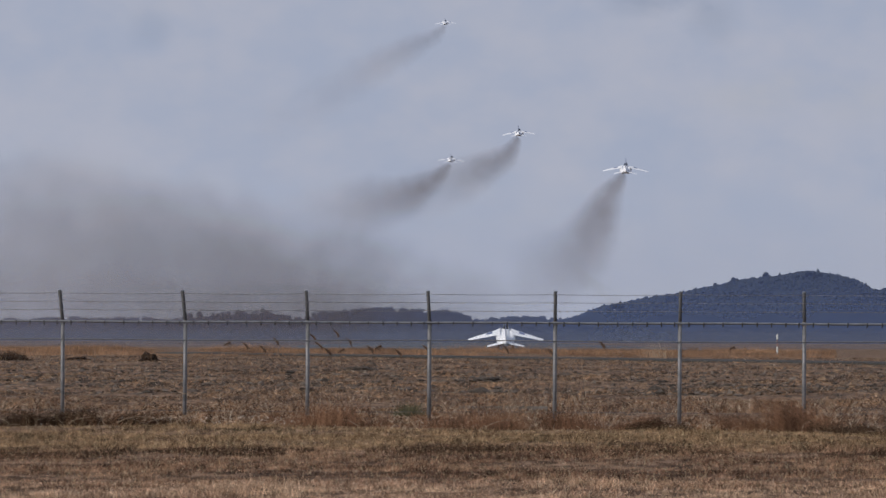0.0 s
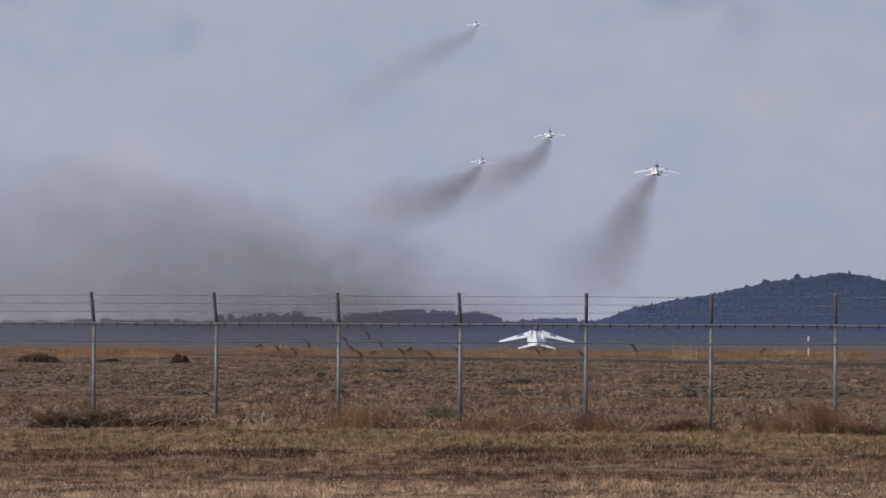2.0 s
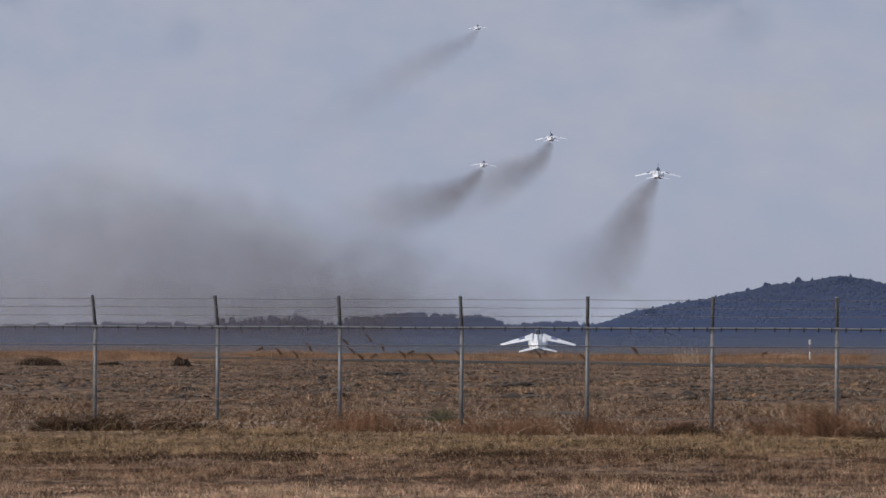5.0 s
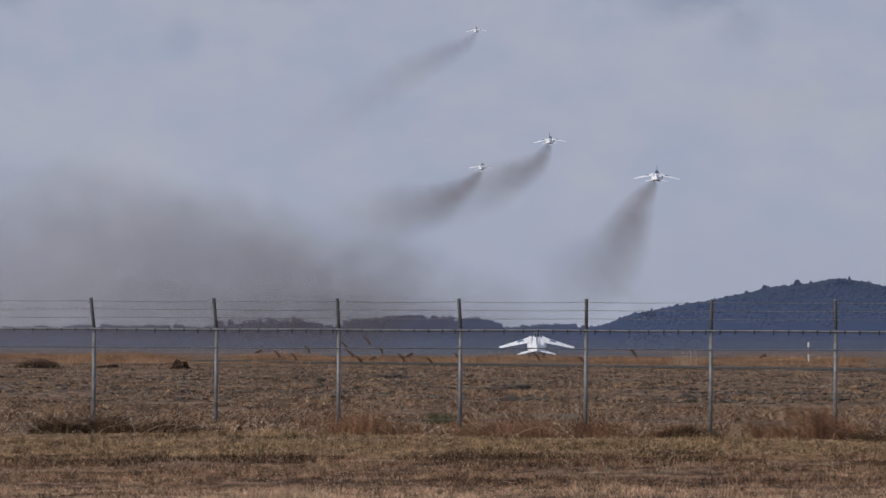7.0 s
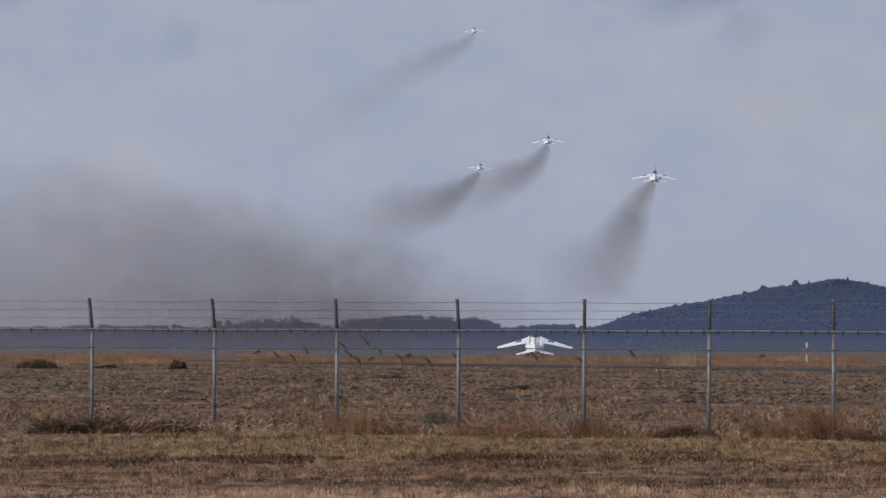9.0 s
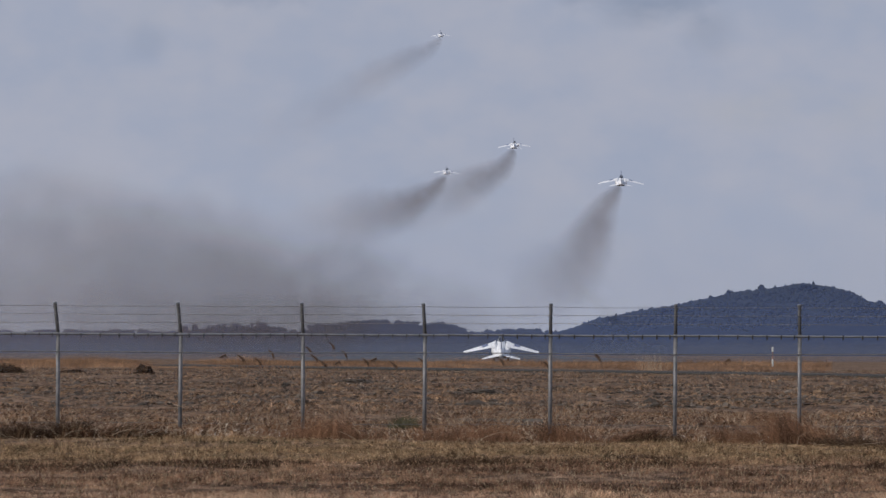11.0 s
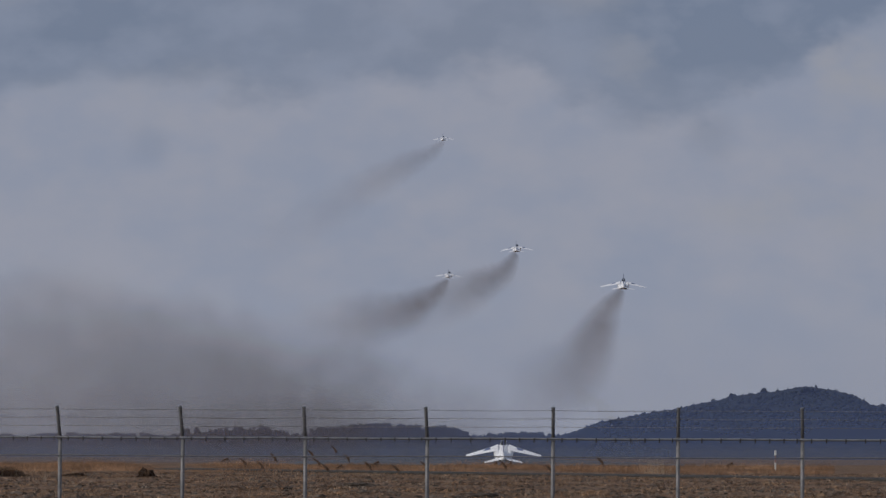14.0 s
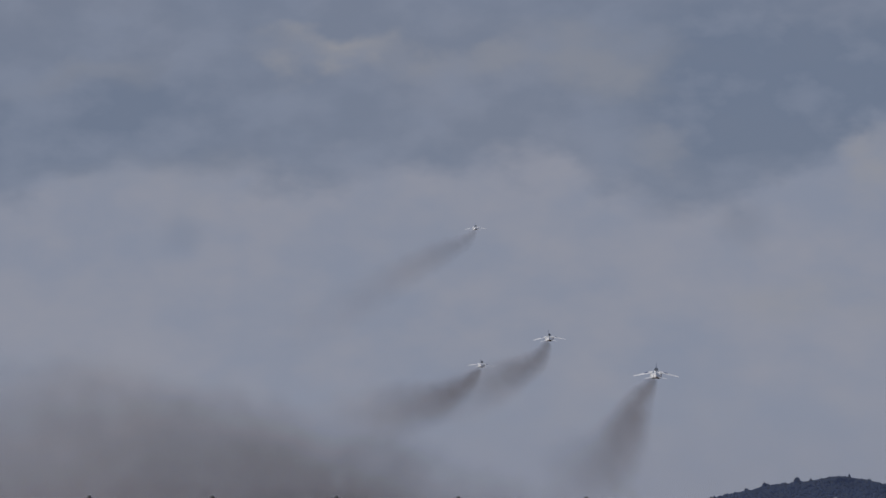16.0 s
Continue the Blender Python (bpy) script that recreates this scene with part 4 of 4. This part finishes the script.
    tagged(grass("tall_grass", r, x, y, h, 0.0036, 2.3, M["tall"]), "tall dead russet grass beaten down along the fence", "grass", kind="stuff")
    for y0, y1, half, count, blades, width, size in ((76, 132, 20, 38000, 7, 0.0075, 1.1), (130, 262, 38, 36000, 6, 0.014, 1.3)):
        x, y, k = tufts(r, -half, half, y0, y1, count, blades, 0.16)
        lump = np.sin(x * 0.9 + 2 * np.sin(y * 0.21)) + np.sin(x * 0.37 - y * 0.3 + 1.7) + np.sin(y * 0.5 + 1.5 * np.sin(x * 0.5))
        keep = r.uniform(0, 1, len(x)) < np.clip(0.85 + 0.25 * lump, 0.45, 1)
        x, y, k, lump = x[keep], y[keep], k[keep], lump[keep]
        h = size * r.uniform(0.02, 0.07, len(x)) * r.uniform(0.2, 1.9, count)[k] * np.clip(1 + 0.35 * lump, 0.3, 2)
        tagged(grass("field_grass", r, x, y, h, width, 1.9, M["field"], fine=False), "rough brown tussocks covering the airfield margin", "grass", kind="stuff")
    count = 28000
    x, y, k = tufts(r, -75, 75, 262, 436, count, 6, 0.3)
    keep = x < 0.109 * y
    x, y, k = x[keep], y[keep], k[keep]
    h = (0.05 + 1.0 * r.uniform(0, 1, len(x)) ** 1.6) * (0.5 + 0.5 * np.sin(x * 0.35 + y * 0.03) * np.sin(x * 0.09 + 1)) * r.uniform(0.4, 1.3, count)[k]
    tagged(grass("reed_belt", r, x, y, h, 0.015, 0.7, M["reed"], fine=False), "low belt of orange dry reeds before the runway", "reeds", kind="stuff")


def build_clods():
    """Turned clods and torn turf lying through the rough field, in drifts."""
    rng = np.random.default_rng(11)
    for name, label, mat, n, bias in (("soil_clods", "grey turned clods of soil scattered through the rough field", "clod", 14000, 0.6), ("turf_clods", "torn brown sods of turf lying in the rough field", "turf", 3500, -0.4)):
        y = 1 / rng.uniform(1 / 258.0, 1 / 84.0, n)
        x = rng.uniform(-0.16, 0.16, n) * y
        drift = np.sin(x * 0.5 + 2 * np.sin(y * 0.11)) + np.sin(x * 0.21 - y * 0.16 + 2.2) + np.sin(y * 0.27 + np.sin(x * 0.4)) + bias * np.clip((y - 110) / 60, -1, 1.5)
        keep = rng.uniform(0, 1, n) < np.clip(0.6 + 0.35 * drift, 0.08, 1)
        x, y = x[keep], y[keep]
        n = len(x)
        r = (0.016 + 0.06 * rng.uniform(0, 1, n) ** 2) * np.where(rng.uniform(0, 1, n) > 0.95, 1.7, 1.0)
        tagged(quick_crowns(name, M[mat], rng, x, y, lay(x, y), r * 1.6, r * 0.9, 1, False, (0.35, 1.55)), label, "soil", kind="stuff")


def build_heaps():
    """Low mounds of dark soil and sods at the far side of the field."""
    for px, y, wide, high in ((265, 205, 0.62, 0.62), (140, 215, 0.7, 0.28), (640, 150, 0.7, 0.18), (870, 108, 0.8, 0.16)):
        x = (px - 784) / F * y
        bm = bmesh.new()
        bmesh.ops.create_icosphere(bm, subdivisions=4, radius=1)
        for v in bm.verts:
            c = v.co.copy()
            k = 0.8 + 0.45 * noise.noise(c * 1.6 + Vector((px, 0, 0))) + 0.22 * noise.noise(c * 5 + Vector((0, px, 0))) + 0.1 * noise.noise(c * 12)
            v.co = Vector((c.x * wide * k * (1.3 - 0.5 * c.z), c.y * wide * k, c.z * high * k))
        ob = tagged(part("soil_mound", bm, M["brush"] if y > 180 else M["clod"]), "low mound of dark turned soil and sods", "soil mound", "soil mounds in the field")
        ob.location = (x, y, float(lay(x, y)))


def strands(name, r, x, y, height, width, lean, heading, spread, mat, droop=0.25, both=False, segs=4):
    """Long thin stems from x, y: each a curved, tapering ribbon that bows over with the wind."""
    n = len(x)
    b = r.normal(heading, spread, n) + (np.pi * r.integers(0, 2, n) if both else 0)
    l = height * lean * r.uniform(0.4, 1.3, n)
    bow = r.normal(0, 0.12, n) * height
    a = r.uniform(0, 2 * np.pi, n)
    w = np.stack([np.cos(a), np.sin(a) * 0.6, np.zeros(n)], 1) * width
    base = np.stack([x, y, lay(x, y) - 0.01], 1)
    rows_ = []
    for s_ in range(segs + 1):
        q = s_ / segs
        p = base + np.stack([np.cos(b) * l * q ** 1.6 + bow * np.sin(q * 3.1), np.sin(b) * l * 0.6 * q ** 1.6, height * (q * (1 + droop) - droop * q * q * 1.6)], 1)
        if s_ < segs:
            rows_ += [p - w * (1 - 0.75 * q), p + w * (1 - 0.75 * q)]
        else:
            rows_.append(p)
    m = len(rows_)
    v = np.stack(rows_, 1).reshape(-1, 3)
    quads = [q for s_ in range(segs - 1) for q in (2 * s_, 2 * s_ + 1, 2 * s_ + 3, 2 * s_ + 2)] + [2 * segs - 2, 2 * segs - 1, 2 * segs]
    loops = (np.array(quads)[None] + m * np.arange(n)[:, None]).ravel()
    starts = (np.arange(segs)[None] * 4 + len(quads) * np.arange(n)[:, None]).ravel()
    me = bpy.data.meshes.new(name)
    me.vertices.add(len(v)), me.loops.add(len(loops)), me.polygons.add(len(starts))
    me.vertices.foreach_set("co", v.astype(np.float32).ravel())
    me.loops.foreach_set("vertex_index", loops.astype(np.int32))
    me.polygons.foreach_set("loop_start", starts.astype(np.int32))
    me.update(calc_edges=True)
    me.materials.append(mat)
    return new(name, me)


def bush(name, label, cx, cy, half, deep, high, count, mat, heading, width=0.002, lean=0.9, spread=0.6, droop=0.25, both=False):
    """A clump of stems in a dozen uneven tufts, tallest in the middle."""
    r = np.random.default_rng(int(abs(cx) * 100) + 1)
    m = 26
    tuft = r.integers(0, m, count)
    tx, ty, th, turn = r.normal(0, half * 0.5, m), r.normal(0, deep * 0.5, m), r.uniform(0.4, 1.2, m), r.normal(0, spread, m)
    x = cx + tx[tuft] + r.normal(0, half * 0.16, count)
    y = cy + ty[tuft] + r.normal(0, deep * 0.25, count)
    k = np.exp(-((x - cx) / half) ** 2)
    h = high * (0.3 + 0.75 * k) * th[tuft] * r.uniform(0.3, 1.15, count)
    ob = strands(name, r, x, y, h, width, lean, heading + turn[tuft], spread * 0.6, mat, droop, both)
    return tagged(ob, label, "bush", "dry bushes along the fence")


def build_bushes():
    B, T, W = M["brush"], M["feather"], M["tall"]
    bush("dry_bush", "dark brown heap of dead brushwood at a post", -6.03, 52.7, 0.38, 0.3, 0.33, 2800, B, 0.1, 0.0026, 1.5, 0.8, 0.5, True)
    bush("dry_bush", "brown heap of dead brushwood and stems", -5.33, 52.8, 0.44, 0.3, 0.37, 3400, B, 0.1, 0.0026, 1.5, 0.8, 0.5, True)
    bush("dry_bush", "flattened dead brushwood beside the fence", -4.60, 52.7, 0.62, 0.3, 0.24, 3000, B, 0.2, 0.0026, 2.0, 0.5, 0.5, False)
    bush("dry_bush", "low dark clump of wind-pressed dead grass", 2.95, 52.7, 0.48, 0.35, 0.31, 3600, B, 0.0, 0.0022, 1.6, 0.6, 0.5, False)
    bush("feathery_bush", "brown crest of wind-pressed grass over a dark clump", 2.86, 52.75, 0.42, 0.3, 0.36, 2200, T, 0.0, 0.0016, 1.5, 0.5, 0.5)
    bush("straw_bush", "few pale stems fallen over a brushwood heap", -5.2, 52.6, 0.5, 0.3, 0.30, 420, W, 0.2, 0.0030, 1.5, 0.8, 0.4, True)
    bush("straw_bush", "pale stems tangled through flattened brushwood", -4.5, 52.55, 0.6, 0.3, 0.26, 520, W, 0.3, 0.0030, 1.9, 0.5, 0.4)
    bush("dry_bush", "low dark skirt of wind-pressed dead grass", 3.35, 52.6, 0.36, 0.3, 0.20, 2400, B, 0.0, 0.0024, 1.8, 0.5, 0.5, False)
    bush("feathery_bush", "tall feathery reddish-brown grass blown sideways by the wind", 5.35, 53.2, 0.62, 0.5, 0.60, 5600, T, 2.95, 0.0013, 1.35, 0.5, 0.25)
    bush("feathery_bush", "feathery reddish-brown grass bending over in the wind", 4.45, 53.3, 0.60, 0.4, 0.42, 3600, T, 2.9, 0.0013, 1.3, 0.7, 0.3)
    bush("feathery_bush", "dark brown feathery grass at the strip's edge", 6.15, 52.7, 0.62, 0.3, 0.24, 3400, B, 2.9, 0.0022, 1.9, 0.5, 0.4)
    bush("feathery_bush", "russet feathery grass between two posts", -1.72, 53.4, 0.80, 0.5, 0.46, 4600, T, 1.6, 0.0015, 1.2, 1.0, 0.3)
    bush("feathery_bush", "russet feathery grass under the mesh", 0.60, 53.4, 0.95, 0.5, 0.36, 4600, T, 1.6, 0.0015, 1.3, 1.0, 0.3)
    bush("feathery_bush", "thin russet grass leaning against the fence", 2.0, 53.6, 0.60, 0.4, 0.40, 3000, T, 2.6, 0.0015, 1.2, 0.8, 0.3)
    # dark core gives the clump its inner shade by colour
    bush("dry_bush", "brushwood core, darkened for the shade within feathery grass", 5.55, 53.1, 0.42, 0.3, 0.30, 2000, B, 2.9, 0.0024, 1.4, 0.6, 0.4)
    bush("straw_bush", "pale tangled straw standing at a post foot", 3.95, 53.0, 0.35, 0.3, 0.27, 1200, W, 1.5, 0.0032, 1.1, 1.2, 0.5)
    bush("straw_bush", "pale tangled straw between brushwood heaps", -3.3, 53.2, 0.8, 0.4, 0.24, 2400, W, 0.4, 0.0032, 1.4, 1.2, 0.5)
    bush("dry_bush", "dark fuzzy clump of dead brush far in the field", -24.1, 200, 1.0, 0.8, 0.62, 2600, B, 1.5, 0.012, 0.6, 1.2, 0.3)
    bush("green_bush", "dull green weed growing behind the fence", -0.52, 62.0, 0.28, 0.3, 0.26, 1500, M["moss"], 1.5, 0.0030, 0.9, 1.5, 0.3)


def build_stalks():
    rng = random.Random(21)
    for x, y, l, a in ((1.95, 36.6, 0.46, 80), (2.05, 36.7, 0.25, 97), (-6.15, 52.3, 0.55, 150), (-4.4, 52.4, 0.9, 20), (-3.9, 52.5, 1.1, 14), (-3.3, 52.3, 0.5, 40), (-2.6, 52.6, 0.8, 22), (-5.4, 52.2, 0.6, 25), (-0.4, 52.4, 0.7, 120), (3.8, 52.4, 0.4, 70), (4.2, 52.5, 0.22, 40),
                       (4.75, 52.3, 0.2, 130), (5.2, 52.3, 0.4, 50), (6.6, 52.6, 0.6, 35), (-6.9, 52.3, 0.3, 70), (-4.7, 52.1, 0.6, 15), (-4.3, 52.0, 0.5, 65), (-1.2, 52.1, 0.3, 150), (5.6, 52.0, 0.3, 155), (3.9, 52.2, 0.35, 130), (3.75, 52.2, 0.25, 75), (6.1, 52.2, 0.4, 20), (7.0, 52.3, 0.4, 140), (0.6, 52.5, 0.6, 15), (2.4, 52.4, 0.45, 30)):
        bm = bmesh.new()
        p = Vector((x, y, float(lay(x, y)) + 0.03))
        pts = [p]
        for k in range(5):
            b = radians(a + 12 - 7 * k + rng.uniform(-26, 26))
            p = p + Vector((math.cos(b), rng.uniform(-0.15, 0.15), math.sin(b) * (0.8 - 0.12 * k))) * l / 5
            pts.append(p.copy())
        tube(bm, pts, 0.0036, 6, 0.0014)
        tagged(part("dead_stalk", bm, M["straw"]), "pale broken dead stalk lying against the dry grass", "stalk", "dead stalks")


def build_seed_reeds():
    """Tall reeds with dark drooping heads just behind the fence."""
    rng = random.Random(5)
    for px, top in ((438, 628), (470, 634), (500, 640), (523, 626), (588, 618), (600, 634), (615, 644), (630, 612), (640, 640), (652, 626), (690, 640), (705, 634), (740, 646), (790, 640), (930, 640), (1010, 646), (1100, 632), (1330, 636)):
        d = 62 + rng.uniform(0, 3)
        tip = spot(px - 33, top - 20, d)
        base = Vector((tip.x + rng.uniform(0.1, 0.5), d, 0))
        base.z = float(lay(base.x, base.y))
        t = thing("seed_reed", "tall dry reed with a dark drooping seed head", "reed", "reeds behind the fence", base)
        a = tip - base
        bm = bmesh.new()
        tube(bm, [(0, 0, -0.03), a * 0.35 + Vector((0.06, 0, 0.05)), a * 0.7 + Vector((0.05, 0, 0.05)), a], 0.0055, 5, 0.003)
        part("stem", bm, M["stem"], t)
        bm = bmesh.new()
        d2 = Vector((-0.07 - 0.05 * rng.random(), 0, 0.11 if rng.random() < 0.75 else -0.05))
        side = Vector((0.012, 0, 0.012))
        tube(bm, [a - d2 * 0.35, a - d2 * 0.1 + side, a + d2 * 0.3 + side, a + d2 * 0.8], 0.026, 8, 0.006)
        for k in range(9):
            q = a + d2 * (k / 8 - 0.3)
            tube(bm, [q, q + Vector((rng.uniform(0.02, 0.06), rng.uniform(-0.02, 0.02), rng.uniform(-0.07, -0.01)))], 0.006, 4, 0.002)
        part("seed_head", bm, M["seed"], t)


def build_small():
    # low concrete channel edge behind the fence
    bm = bmesh.new()
    for i in range(4):
        box(bm, 0.30 + i * 0.42, 0.70 + i * 0.42, 67.0, 67.12, -0.05, 0.035, 0.010)
    tagged(part("concrete_kerb", bm, M["concrete"]), "short weathered concrete kerb half hidden in grass", "kerb")
    # white marker post with a small lamp head on the airfield
    t = thing("marker_post", "slender pale grey marker post with a small lamp head", "marker post", "", (spot(1376, 600, 330).x, 330, -0.06))
    for nm, z0, z1, r, r2, mat, lab in (("base", 0, 0.74, 0.09, 0.08, "paint", "white painted base"), ("shaft", 0.74, 1.38, 0.045, 0.04, "rust", "faded red shaft"),
                                        ("collar", 1.36, 1.42, 0.09, 0.09, "concrete", ""), ("lamp_head", 1.42, 1.86, 0.105, 0.095, "paint", "white lamp head")):
        bm = bmesh.new()
        tube(bm, [(0, 0, z0), (0, 0, z0 + (z1 - z0) * 0.8), (0, 0, z1)], r, 14, r2)
        part(nm, bm, M[mat], t, lab)
    # pale plume grass standing in the haze, and a few pale wisps behind the fence
    for nm, lab, cx, cy, half, high, count, wide in (("plume_grass", "tall pale plume grass standing in the field", 14.9, 250, 1.1, 1.7, 80, 0.008), ("plume_grass", "few pale plumes standing behind the fence", 2.40, 62, 0.16, 1.25, 9, 0.0035),
                                                     ("plume_grass", "few pale plumes leaning behind the fence", 2.05, 62.5, 0.10, 1.2, 5, 0.0035)):
        r = np.random.default_rng(int(cx * 10))
        x, y = cx + r.normal(0, half * 0.5, count), cy + r.normal(0, half * 0.5, count)
        tagged(strands(nm, r, x, y, high * r.uniform(0.55, 1.05, count), wide, 0.3, 2.9, 0.9, M["straw"], 0.3), lab, "grass", "pale plume grass")
    # small pale buildings in the haze at the foot of the trees
    for px, w, h in ((682, 3.0, 2.4), (708, 2.5, 1.8)):
        d = 1480
        x = (px - 784) / F * d
        t = thing("far_shed", "small pale shed in the haze before the trees", "shed", "far sheds", (x, d, -0.05))
        bm = bmesh.new()
        box(bm, -w / 2, w / 2, 0, 6, 0, h, 0.03)
        part("wall", bm, M["far_wall"], t)
        bm = bmesh.new()
        loft(bm, [[(-w / 2 - 0.4, yy, h), (w / 2 + 0.4, yy, h), (w / 2 - 0.6, (yy + 3) / 2, h + 1.1), (-w / 2 + 0.6, (yy + 3) / 2, h + 1.1)] for yy in (-0.4, 6.4)])
        part("roof", bm, M["far_roof"], t)
        bm = bmesh.new()
        box(bm, -w * 0.3, -w * 0.1, -0.05, 0.02, h * 0.35, h * 0.75)
        part("window", bm, M["far_glass"], t)


build_clods()
build_heaps()
build_bushes()
build_stalks()
build_seed_reeds()
build_small()
build_grass()
